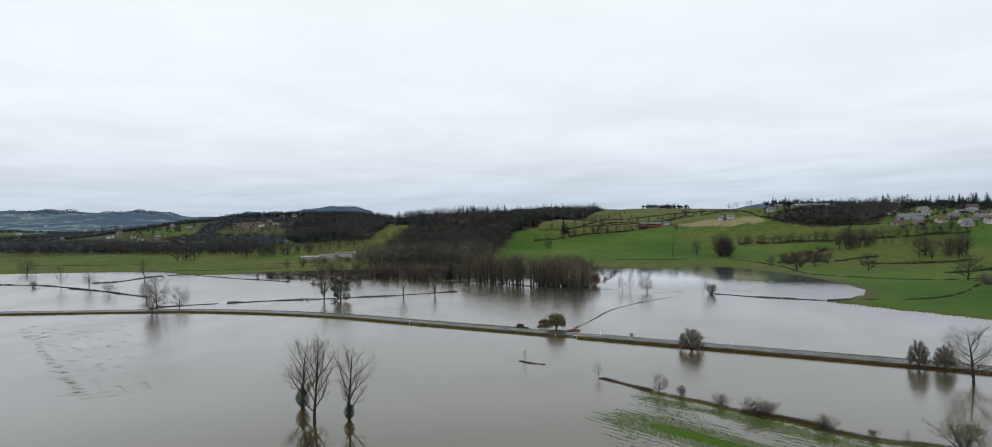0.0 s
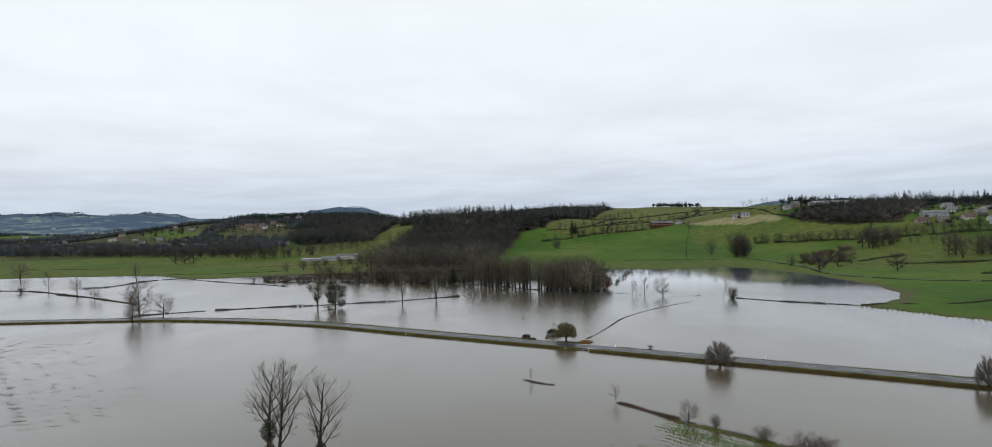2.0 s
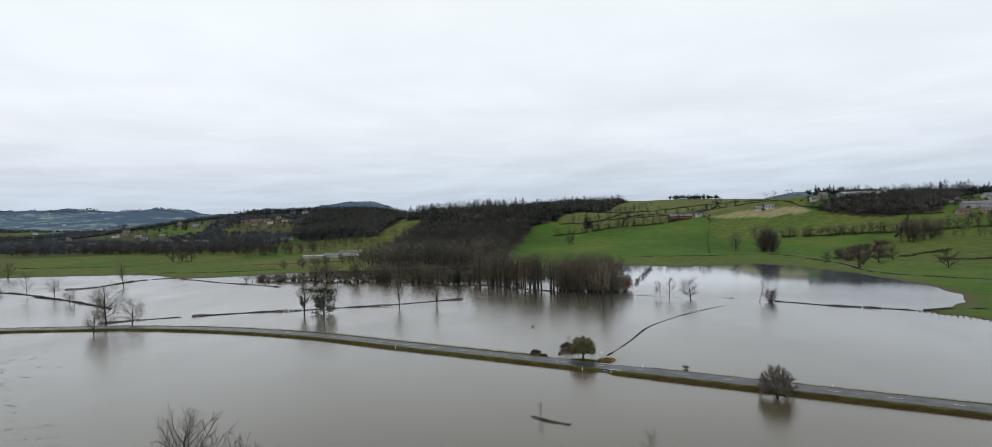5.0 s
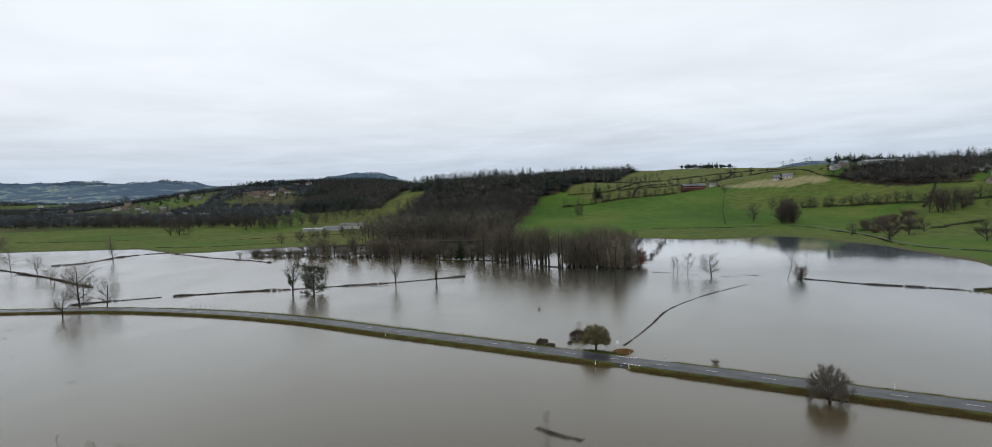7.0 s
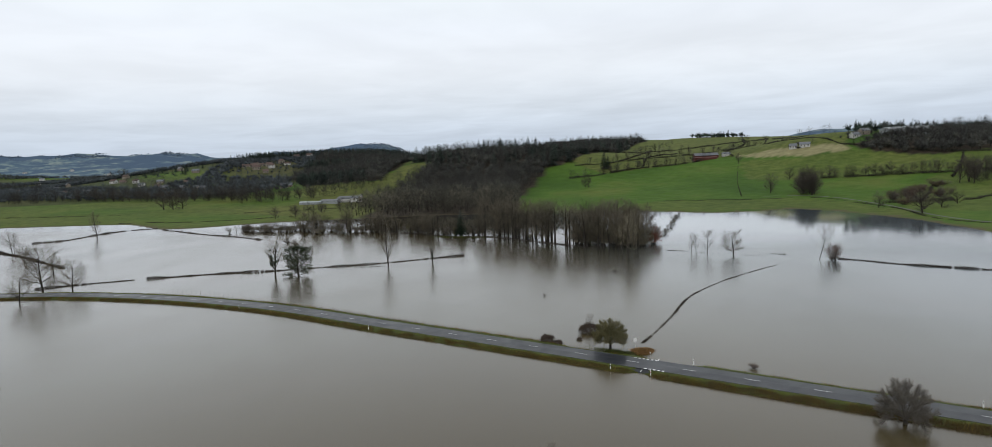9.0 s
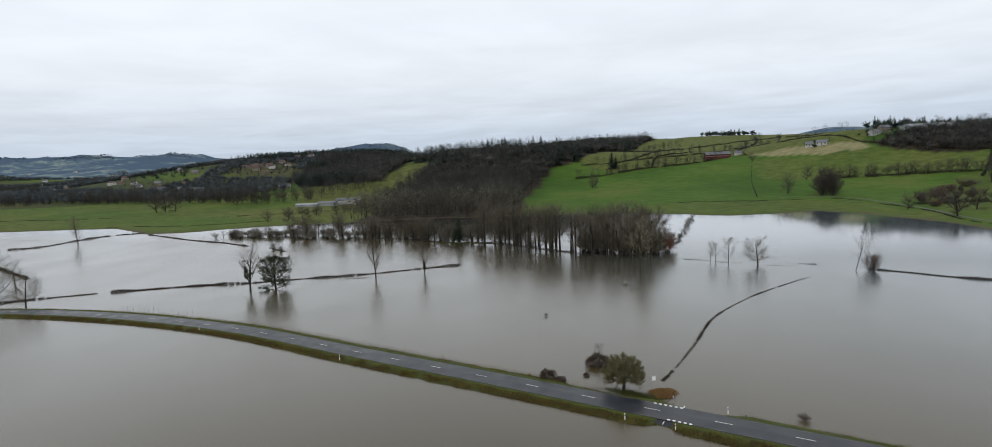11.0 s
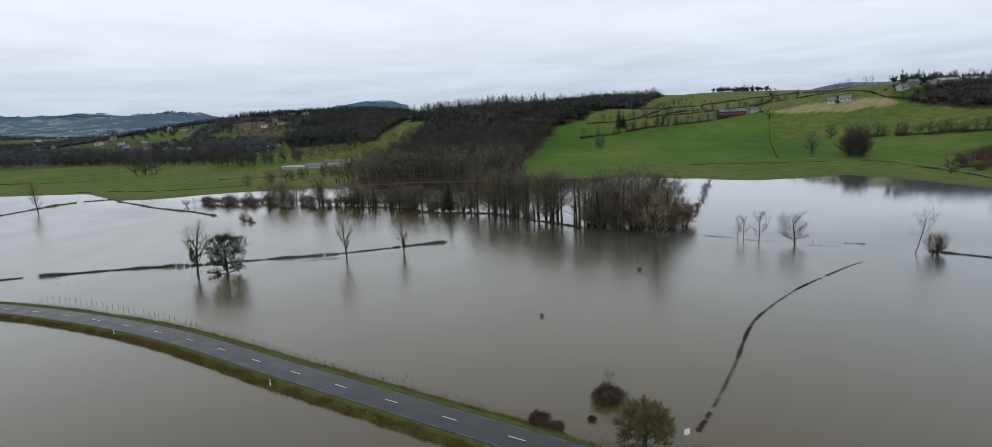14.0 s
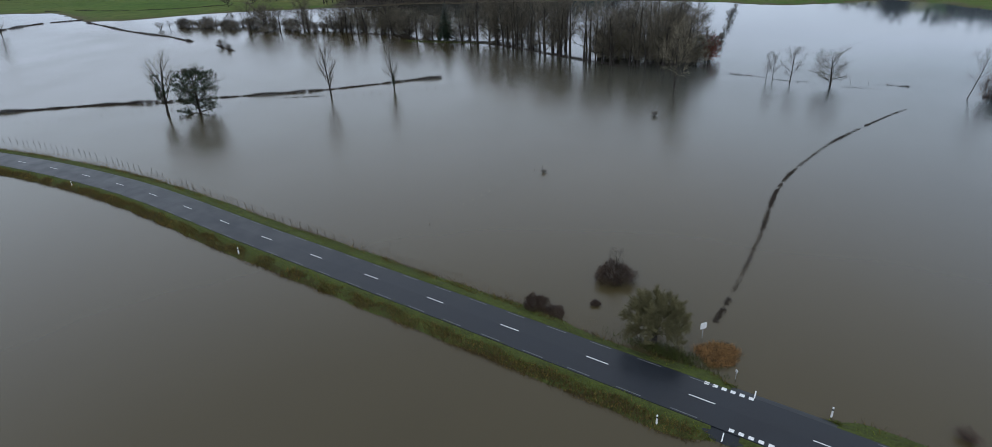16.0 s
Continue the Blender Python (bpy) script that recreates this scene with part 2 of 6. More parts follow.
ql.new(q_bay_way.outputs["Value"], q_bay.inputs[0])
q_rough = blend(qn, ql, q_bay.outputs[0], q_open, (0.06, 0.06, 0.06))
ql.new(q_rough, qp.inputs["Roughness"])
ql.new(q_rough, qp.inputs["Coat Roughness"])
q3 = noise_node(qn, ql, 1.1, 3, 0.6, squash=(1, 0.7, 1))
bump(qn, ql, qp, q3, 0.10, 0.05)

# the land: grass of several fields, wet meadow at the shore, wood floor
LAND, gn, gl, gp = shader("winter_fields", 0.95, 0.12)
attr = gn.new("ShaderNodeVertexColor")
attr.layer_name = "field"
gs = gn.new("ShaderNodeSeparateColor")
gl.new(attr.outputs[0], gs.inputs[0])
g1 = noise_node(gn, gl, 0.010, 6)
g2 = noise_node(gn, gl, 0.12, 5, 0.65)
g3 = noise_node(gn, gl, 1.5, 3, 0.7)
lush = ramp(gn, gl, g1, [(0.30, (0.034, 0.078, 0.009)), (0.52, (0.056, 0.108, 0.013)), (0.72, (0.096, 0.120, 0.025))])
dull = ramp(gn, gl, g2, [(0.30, (0.066, 0.076, 0.018)), (0.55, (0.100, 0.105, 0.030)), (0.75, (0.140, 0.122, 0.044))])
straw = ramp(gn, gl, g2, [(0.30, (0.185, 0.172, 0.085)), (0.70, (0.235, 0.218, 0.118))])
floor_c = ramp(gn, gl, g2, [(0.30, (0.022, 0.019, 0.014)), (0.70, (0.056, 0.044, 0.030))])
base = blend(gn, gl, gs.outputs[0], lush, dull)
base = blend(gn, gl, gs.outputs[1], base, straw)
base = blend(gn, gl, gs.outputs[2], base, floor_c)
base = blend(gn, gl, 0.5, base, ramp(gn, gl, g2, [(0.3, (0.62, 0.62, 0.62)), (0.7, (1.25, 1.22, 1.15))]), "MULTIPLY")
base = blend(gn, gl, 0.30, base, ramp(gn, gl, g3, [(0.3, (0.5, 0.5, 0.5)), (0.7, (1.4, 1.4, 1.4))]), "MULTIPLY")
g_at = gn.new("ShaderNodeNewGeometry")
g_sep = gn.new("ShaderNodeSeparateXYZ")
gl.new(g_at.outputs["Position"], g_sep.inputs[0])
g_line = gn.new("ShaderNodeMath")
g_line.operation = "MULTIPLY_ADD"
gl.new(g2, g_line.inputs[0])
g_line.inputs[1].default_value = -0.9
gl.new(g_sep.outputs["Z"], g_line.inputs[2])
g_wet = gn.new("ShaderNodeMapRange")
g_wet.inputs[1].default_value, g_wet.inputs[2].default_value, g_wet.inputs[3].default_value, g_wet.inputs[4].default_value = -0.42, -0.24, 0.9, 0.0
gl.new(g_line.outputs[0], g_wet.inputs[0])
g_far = gn.new("ShaderNodeMapRange")
g_far.inputs[1].default_value, g_far.inputs[2].default_value = 200, 230
gl.new(g_sep.outputs["Y"], g_far.inputs[0])
g_wrack = gn.new("ShaderNodeMath")
g_wrack.operation = "MULTIPLY"
gl.new(g_wet.outputs[0], g_wrack.inputs[0])
gl.new(g_far.outputs[0], g_wrack.inputs[1])
base = blend(gn, gl, g_wrack.outputs[0], base, ramp(gn, gl, g3, [(0.3, (0.040, 0.032, 0.018)), (0.7, (0.120, 0.098, 0.060))]))
gl.new(base, gp.inputs["Base Color"])
bump(gn, gl, gp, g3, 0.5, 0.25)

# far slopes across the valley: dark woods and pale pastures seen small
# aerial haze is painted into these colours as a blue cast
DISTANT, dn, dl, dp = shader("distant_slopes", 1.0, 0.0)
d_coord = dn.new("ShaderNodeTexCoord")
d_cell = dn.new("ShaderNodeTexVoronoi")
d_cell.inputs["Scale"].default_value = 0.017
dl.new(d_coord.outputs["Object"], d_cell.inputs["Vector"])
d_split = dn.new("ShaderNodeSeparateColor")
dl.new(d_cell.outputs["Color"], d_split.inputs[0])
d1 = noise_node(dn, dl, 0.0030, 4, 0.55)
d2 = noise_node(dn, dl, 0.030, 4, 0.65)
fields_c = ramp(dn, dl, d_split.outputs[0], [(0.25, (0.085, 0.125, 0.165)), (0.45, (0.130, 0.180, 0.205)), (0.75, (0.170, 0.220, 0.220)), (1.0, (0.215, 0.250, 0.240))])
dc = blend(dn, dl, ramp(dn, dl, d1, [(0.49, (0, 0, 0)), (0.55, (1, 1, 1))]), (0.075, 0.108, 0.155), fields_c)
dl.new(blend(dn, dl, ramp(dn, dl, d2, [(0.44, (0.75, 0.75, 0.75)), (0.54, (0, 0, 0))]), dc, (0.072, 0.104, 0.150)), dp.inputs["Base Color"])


# ---- helpers for meshes ----
def mesh_of(name, verts, faces, material, smooth=False):
    me = bpy.data.meshes.new(name)
    me.from_pydata(verts, [], faces)
    me.materials.append(material)
    if smooth:
        me.polygons.foreach_set("use_smooth", [True] * len(me.polygons))
    me.update()
    return me


def part(name, me, parent, label=""):
    """Links a mesh as one part under a thing."""
    ob = new(name, me)
    ob.parent = parent
    return tagged(ob, label)


def empty(name, m=None):
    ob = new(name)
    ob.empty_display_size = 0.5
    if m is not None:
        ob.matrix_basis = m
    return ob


def smooth_line(points, step):
    """Points every step metres along a smooth curve through the given ones (Catmull-Rom)."""
    p = [np.array(v, float) for v in points]
    p = [2 * p[0] - p[1], *p, 2 * p[-1] - p[-2]]
    fine = []
    for a, b, c, d in zip(p, p[1:], p[2:], p[3:]):
        for u in np.linspace(0, 1, 40, endpoint=False):
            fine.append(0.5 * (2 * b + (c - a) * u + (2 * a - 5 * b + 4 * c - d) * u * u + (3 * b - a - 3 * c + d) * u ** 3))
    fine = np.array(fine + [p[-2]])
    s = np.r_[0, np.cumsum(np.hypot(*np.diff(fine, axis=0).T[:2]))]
    at = np.arange(0, s[-1], step)
    return np.stack([np.interp(at, s, fine[:, k]) for k in range(fine.shape[1])], 1)


def sides_of(line):
    """Unit vectors to the left of a line."""
    t = np.gradient(line[:, :2], axis=0)
    t /= np.linalg.norm(t, axis=1)[:, None]
    return np.stack([-t[:, 1], t[:, 0]], 1)


# ---- ground and flood ----
# shore of the flood, anticlockwise seen from above, land outside it
SHORE = [(-2600, -900), (900, -900), (640, 60), (330, 215), (215, 262), (194, 285), (176, 311), (160, 333), (152, 349), (180, 364), (203, 390),
         (209, 420), (208, 455), (203, 500), (194, 530), (178, 572), (160, 592), (130, 582), (100, 582), (76, 600), (20, 622),
         (-120, 632), (-262, 606), (-303, 585), (-335, 584), (-405, 632), (-520, 640), (-800, 610), (-1500, 560), (-2600, 400)]
# hills: centre x, y, height, half widths along and across, turn of the long axis in degrees
HILLS = [(-90, 1080, 48, 230, 150, 0), (330, 1400, 54, 420, 330, -20), (560, 980, 50, 270, 250, -20), (345, 950, 47, 120, 110, 0),
         (-570, 1400, 58, 300, 200, 0), (900, 1600, 58, 500, 500, 0),
         (-200, 1900, 54, 400, 260, 0), (200, 1850, 58, 400, 250, 0),
         (-1700, 2600, 50, 600, 260, -10),
         (-3300, 2200, 70, 600, 500, 0), (300, 3900, 80, 500, 420, 0), (1400, 3400, 100, 320, 400, 0), (2300, 2400, 80, 700, 900, 0),
         (-1000, 1900, 34, 330, 220, 0)]


def shore_distance(x, y):
    """Metres from the shore, above zero on land."""
    x, y = np.asarray(x, float), np.asarray(y, float)
    best, inside = np.full(x.shape, 1e9), np.zeros(x.shape, bool)
    for (ax, ay), (bx, by) in zip(SHORE, SHORE[1:] + SHORE[:1]):
        dx, dy = bx - ax, by - ay
        u = np.clip(((x - ax) * dx + (y - ay) * dy) / (dx * dx + dy * dy), 0, 1)
        best = np.minimum(best, np.hypot(x - ax - u * dx, y - ay - u * dy))
        if ay != by:
            inside ^= ((ay > y) != (by > y)) & (x < ax + (y - ay) / (by - ay) * dx)
    return np.where(inside, -best, best)


def land_height(x, y):
    """Height of the ground over the flood's surface."""
    x, y = np.asarray(x, float), np.asarray(y, float)
    d = shore_distance(x, y)
    wob = 0.5 * np.sin(x * 0.031 + 1.3 * np.sin(y * 0.017)) + 0.5 * np.sin(y * 0.043 + x * 0.011)
    d = d + 2.5 * wob
    low = np.where(d < 0, np.maximum(d * 0.06, -1.3), 0.018 * np.minimum(d, 260) + 0.006 * np.clip(d - 260, 0, 900))
    ramp = np.clip((d - 40) / 330, 0, 1)
    ramp = ramp * ramp * (3 - 2 * ramp)
    hill = np.zeros(x.shape)
    for cx, cy, h, a, b, turn in HILLS:
        c, s = math.cos(math.radians(turn)), math.sin(math.radians(turn))
        u, v = ((x - cx) * c + (y - cy) * s) / a, ((y - cy) * c - (x - cx) * s) / b
        hill = hill + (h * np.exp(-0.5 * (u * u + v * v))) ** 4
    # the long ridge that closes the valley: its height follows the bearing
    way, far = np.degrees(np.arctan2(x, y - 100)), np.hypot(x, y - 100)
    crest = np.interp(way, [-75, -48, -44.5, -41, -38.5, -37.5, -36, -33, -30.5, -28.5, -25.5, -23, -20.5, -17.5, -15.5, -14], [90, 123, 118, 112, 119, 104, 114, 104, 74, 76, 96, 90, 116, 120, 96, 40])
    crest = crest + 3.0 * np.sin(way * 2.9) + 2.2 * np.sin(way * 5.3 + 1)
    shape = np.where(far < 3600, np.exp(-0.5 * ((far - 3600) / 560) ** 2), np.exp(-0.5 * ((far - 3600) / 900) ** 2))
    hill = hill + np.where((y > 0) & (far > 1500), np.maximum(crest, 0) * shape * np.where(way < -14, 1, 0), 0) ** 4
    hill = hill ** 0.25 * ramp * (1 + 0.05 * np.sin(x * 0.012 + y * 0.004) + 0.04 * np.sin(y * 0.015 - x * 0.006))
    # two low swells of a half-drowned meadow
    u, v = 0.72 * x - 0.69 * y, 0.69 * x + 0.72 * y
    run = 1 / (1 + np.exp(np.clip(-(u + 86) / 2.5, -50, 50))) / (1 + np.exp(np.clip((u - 60) / 8, -50, 50)))
    bank = run * np.maximum(np.maximum(1.22 * np.exp(-(((v - 120.5) / 9) ** 4)), 1.38 * np.exp(-(((v - 119.5) / 5) ** 4))), 1.40 * np.exp(-(((v - 140.5) / 3.2) ** 2)))
    return low + hill + np.where(d < 0, bank, 0)


def axis_lines(*spans):
    """Grid lines: spans of (from, to, step)."""
    out = []
    for a, b, s in spans:
        out.extend(np.arange(a, b, s))
    return np.array(out)


def inside(x, y, poly):
    hit = np.zeros(np.shape(x), bool)
    for (ax, ay), (bx, by) in zip(poly, poly[1:] + poly[:1]):
        if ay != by:
            hit ^= ((ay > y) != (by > y)) & (x < ax + (y - ay) / (by - ay) * (bx - ax))
    return hit


# stretches of wood, seen from above
WOOD_HILL = [(-178, 606), (-38, 618), (-44, 650), (-50, 690), (-54, 760), (-38, 870), (-28, 925), (0, 950), (60, 1120), (150, 1420), (-60, 1560), (-230, 1300), (-235, 1010), (-195, 985), (-195, 860), (-188, 790), (-192, 745), (-182, 660)]
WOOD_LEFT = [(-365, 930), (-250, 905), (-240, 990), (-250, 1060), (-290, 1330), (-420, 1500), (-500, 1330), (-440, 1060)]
WOOD_RIGHT = [(318, 872), (330, 838), (360, 795), (412, 775), (440, 800), (480, 850), (520, 900), (520, 960), (400, 900)]
WOOD_RIDGE = [(-40, 935), (5, 960), (70, 1250), (190, 1660), (60, 1800), (-200, 1750), (-100, 1200)]
WOOD_VILLAGE = [(-700, 1330), (-420, 1420), (-420, 1560), (-700, 1520)]
STRAW_FIELD = [(203, 938), (225, 902), (262, 868), (311, 858), (314, 884), (285, 898), (248, 922)]
DULL_FIELDS = [[(-330, 690), (-150, 620), (-150, 735), (-195, 850), (-195, 985), (-235, 1000), (-250, 900), (-365, 930), (-300, 780)],
               [(40, 895), (190, 957), (205, 937), (285, 890), (312, 880), (420, 1000), (600, 1500), (150, 1500), (70, 1150), (0, 955)],
               [(250, 868), (203, 905), (185, 800), (235, 770), (420, 700), (500, 760), (420, 770), (330, 838), (311, 858)],
               [(225, 560), (300, 500), (420, 540), (420, 690), (330, 720), (250, 640)],
               [(30, 640), (76, 681), (133, 669), (199, 662), (214, 617), (221, 565), (215, 509), (190, 560), (170, 590), (80, 596)]]

gx = axis_lines((-4600, -1600, 70), (-1600, -700, 36), (-700, -300, 14), (-300, 10, 8), (10, 100, 2.0), (100, 520, 7), (520, 1000, 30), (1000, 4700, 130))
gy = axis_lines((-1200, 60, 90), (60, 100, 10), (100, 170, 2.0), (170, 520, 14), (520, 1080, 6), (1080, 1600, 20), (1600, 2600, 50), (2600, 4700, 70))
GX, GY = np.meshgrid(gx, gy)
GZ = land_height(GX, GY)
GZ += np.where(GZ > 1.0, 0.5, 0.04) * np.sin(GX * 0.21 + 2 * np.sin(GY * 0.13)) * np.sin(GY * 0.17 + np.sin(GX * 0.09))
GZ += np.clip((GY - 2000) / 500, 0, 1) * (4 * np.sin(GX * 0.013 + 2 * np.sin(GY * 0.003)) + 3 * np.sin(GX * 0.031 + GY * 0.011) + 2 * np.sin(GX * 0.057 - GY * 0.02))
nx, ny = len(gx), len(gy)
idx = np.arange(nx * ny).reshape(ny, nx)
quads = np.stack([idx[:-1, :-1], idx[:-1, 1:], idx[1:, 1:], idx[1:, :-1]], -1).reshape(-1, 4)
ground = new("ground", mesh_of("ground", np.stack([GX, GY, GZ], -1).reshape(-1, 3).tolist(), quads.tolist(), LAND, True))
tagged(ground, "rolling winter farmland of green and straw-coloured fields", "ground", kind="structure")
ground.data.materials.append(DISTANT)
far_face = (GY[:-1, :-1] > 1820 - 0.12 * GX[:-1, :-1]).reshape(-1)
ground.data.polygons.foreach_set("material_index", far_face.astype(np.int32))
field = np.zeros((ny, nx, 4))
for poly in DULL_FIELDS:
    field[..., 0] = np.maximum(field[..., 0], inside(GX, GY, poly) * (0.8 if poly is DULL_FIELDS[0] else 0.7 if poly is DULL_FIELDS[1] else 0.45))
far_mix = 0.5 + 0.5 * np.sin(GX * 0.011 + 2 * np.sin(GY * 0.004)) * np.sin(GY * 0.009)
field[..., 0] = np.where((GY > 1000) | (np.abs(GX) > 640), np.maximum(field[..., 0], far_mix * 0.8), field[..., 0])
field[..., 0] = np.where((GX < -200) & (GY < 900), np.maximum(field[..., 0], 0.38 + 0.25 * np.sin(GX * 0.016 + 1) * np.sin(GY * 0.04 + GX * 0.008)), field[..., 0])
field[..., 1] = inside(GX, GY, STRAW_FIELD)
for poly in (WOOD_HILL, WOOD_LEFT, WOOD_RIGHT, WOOD_RIDGE, WOOD_VILLAGE):
    field[..., 2] = np.maximum(field[..., 2], inside(GX, GY, poly))
west_brown = (GX < -440) & (GY > 890) & (GY < 2000)
field[..., 2] = np.maximum(field[..., 2], west_brown * np.clip(0.55 - 0.9 * np.clip(np.sin(GX * 0.017 + 2 * np.sin(GY * 0.011)) + np.sin(GY * 0.021 + GX * 0.006) - 0.9, 0, 1), 0, 1))
field[..., 2] = np.where(GZ < -0.25, 0.9, field[..., 2])
field[..., 3] = 1
layer = ground.data.color_attributes.new("field", "FLOAT_COLOR", "POINT")
layer.data.foreach_set("color", field.reshape(-1))

wx, wy = (-2600, 900), (-1100, 700)
water = new("water", mesh_of("water", [(wx[0], wy[0], 0), (wx[1], wy[0], 0), (wx[1], wy[1], 0), (wx[0], wy[1], 0)], [(0, 1, 2, 3)], WATER))
tagged(water, "still brown flood water over the river meadows", "water", kind="structure")

# ---- the road on its bank ----
ROAD = [(-900, 352), (-450, 337), (-310, 335.4), (-233, 337), (-195, 336), (-149, 327), (-102, 311), (-57, 288.6), (1, 259.7), (58, 230.8), (136, 190), (300, 100), (600, -70)]
ROAD_Z = 0.68
road_line = smooth_line(ROAD, 1.0)
road_left = sides_of(road_line)


def strip(offsets, heights, wobble=0.0, keep=None, low=None):
    """Verts and faces of a band along the road with that cross-section."""
    k = len(offsets)
    rr = np.random.default_rng(5)
    v = []
    for i, (p, n) in enumerate(zip(road_line, road_left)):
        for j, (o, h) in enumerate(zip(offsets, heights)):
            w = wobble * (math.sin(i * 0.43 + j * 1.7) + math.sin(i * 0.17 + j) + rr.normal(0, 0.4)) if 1 < j < k - 1 else 0
            drop = 0.0 if low is None or j < 2 else low[i]
            v.append((p[0] + n[0] * (o + w), p[1] + n[1] * (o + w), h - drop))
    f = []
    for i in range(len(road_line) - 1):
        if keep is None or keep[i]:
            f += [(i * k + j, (i + 1) * k + j, (i + 1) * k + j + 1, i * k + j + 1) for j in range(k - 1)]
    return v, f


road = new("road", mesh_of("road", *strip([3.3, 3.25, 0, -3.35, -3.4], [0.30, ROAD_Z - 0.05, ROAD_Z, ROAD_Z - 0.05, 0.30]), ASPHALT))
tagged(road, "damp grey two-lane country road above the flood", "road", kind="structure")
road_s = np.r_[0, np.cumsum(np.hypot(*np.diff(road_line[:, :2], axis=0).T))]


def road_at(x, y):
    """How far along the road the point nearest to x, y lies."""
    k = int(np.argmin(np.hypot(road_line[:, 0] - x, road_line[:, 1] - y)))
    n = road_left[k]
    return float(road_s[k] + (x - road_line[k, 0]) * n[1] - (y - road_line[k, 1]) * n[0])


def road_pose(s, off, z=ROAD_Z):
    x, y, nx_, ny_ = (float(np.interp(s, road_s, c)) for c in (road_line[:, 0], road_line[:, 1], road_left[:, 0], road_left[:, 1]))
    n = (nx_, ny_)
    return Matrix.Translation((x + nx_ * off, y + ny_ * off, z)) @ Matrix.Rotation(math.atan2(-n[0], n[1]), 4, "Z")


S_CROSS = road_at(16.5, 252.3)
# grass banks, open at the side lanes
mid = 0.5 * (road_s[:-1] + road_s[1:])
far_open = (mid > S_CROSS - 2.5) & (mid < S_CROSS + 8.5)
near_open = (mid > S_CROSS - 2.2) & (mid < S_CROSS + 1.0)


def verge_drop(side, s):
    """How far the bank sinks: towards its ends at the junction, and where the far side is washed."""
    a, b = (-2.5, 8.5) if side > 0 else (-2.2, 1.0)
    edge = np.minimum(np.abs(s - S_CROSS - a), np.abs(s - S_CROSS - b))
    wash = 0.42 * np.exp(-((s - S_CROSS + 17) / 9) ** 4) + 0.22 * np.exp(-((s - S_CROSS - 50) / 40) ** 4) if side > 0 else 0.06 * np.sin(s * 0.05)
    return wash + 0.45 * np.exp(-(edge / 1.6) ** 2)


for nm, side, gap in (("verge", 1, far_open), ("verge", -1, near_open)):
    offs = [side * v for v in (3.32, 3.55, 3.95, 4.8, 5.6, 6.2, 7.0, 9.0)]
    sag = verge_drop(side, road_s)
    v, f = strip(offs, [0.55, 0.64, 0.62, 0.50, 0.26, 0.05, -0.25, -1.2], 0.13, ~gap, sag)
    if side < 0:
        f = [q[::-1] for q in f]
    tagged(new(nm, mesh_of(nm, v, f, GRASS, True)), "grassy road bank sloping into the flood", "verge", kind="structure")
# side lanes that run down under the water
for side, a, b in ((1, -3.0, 9.0), (-1, -3.6, 1.4)):
    rows, v, f = (3.0, 3.6, 5.0, 8.0, 13.0, 22.0), [], []
    for r in rows:
        for s in (a, b):
            flare = (r - 3) * 0.05 * (1 if s == a else -1)
            m = road_pose(S_CROSS + s + flare, side * r, float(np.interp(r, [3, 3.6, 4.6, 8, 22], [0.60, 0.36, -0.05, -0.6, -1.2])))
            v.append(tuple(m.translation))
    for i in range(len(rows) - 1):
        q = (2 * i, 2 * i + 1, 2 * i + 3, 2 * i + 2)
        f.append(q if side < 0 else q[::-1])
    tagged(new("side_lane", mesh_of("side_lane", v, f, ASPHALT)), "side lane dipping under the flood water", "road", kind="structure")

# painted marks, each a thin slab on the asphalt
def slab(name, length, width, material, thick=0.012):
    x, y = length / 2, width / 2
    v = [(sx * x, sy * y, z) for z in (0, thick) for sx, sy in ((-1, -1), (1, -1), (1, 1), (-1, 1))]
    return mesh_of(name, v, [(3, 2, 1, 0), (4, 5, 6, 7), (0, 1, 5, 4), (1, 2, 6, 5), (2, 3, 7, 6), (3, 0, 4, 7)], material)


DASH, EDGE, BLOCK, BAR = slab("dash", 3.0, 0.13, PAINT_WHITE), slab("edge_dash", 3.0, 0.10, PAINT_WORN), slab("block", 0.55, 0.48, PAINT_WHITE), slab("bar", 2.1, 0.14, PAINT_WHITE)


def paint(mesh, s, off, turn=0.0, z=None):
    ob = new(mesh.name, mesh)
    ob.parent = road
    ob.matrix_basis = road_pose(s, off, (ROAD_Z - 0.017 * abs(off) + 0.006) if z is None else z) @ Matrix.Rotation(radians(turn), 4, "Z")


s0 = road_at(13.85, 253.4) - 1.5
for k in range(-26, 14):
    paint(DASH, s0 + 13.0 * k, 0.0)
for k in range(-60, 36):
    for off in (-3.08, 2.98):
        s = s0 - 1.0 + 6.5 * k
        if not (S_CROSS - 3 < s < S_CROSS + (8.5 if off > 0 else 1.5)):
            paint(EDGE, s, off)
for k in range(6):
    paint(BLOCK, road_at(13.6, 257.2) + 1.0 * k, 3.0)
    if k < 5:
        paint(BLOCK, road_at(14.6, 249.0) + 1.0 * k, -3.0)
paint(BAR, road_at(18.9, 256.2), 3.8, 97, 0.40)
paint(BAR, road_at(13.5, 248.1), -3.8, 97, 0.40)


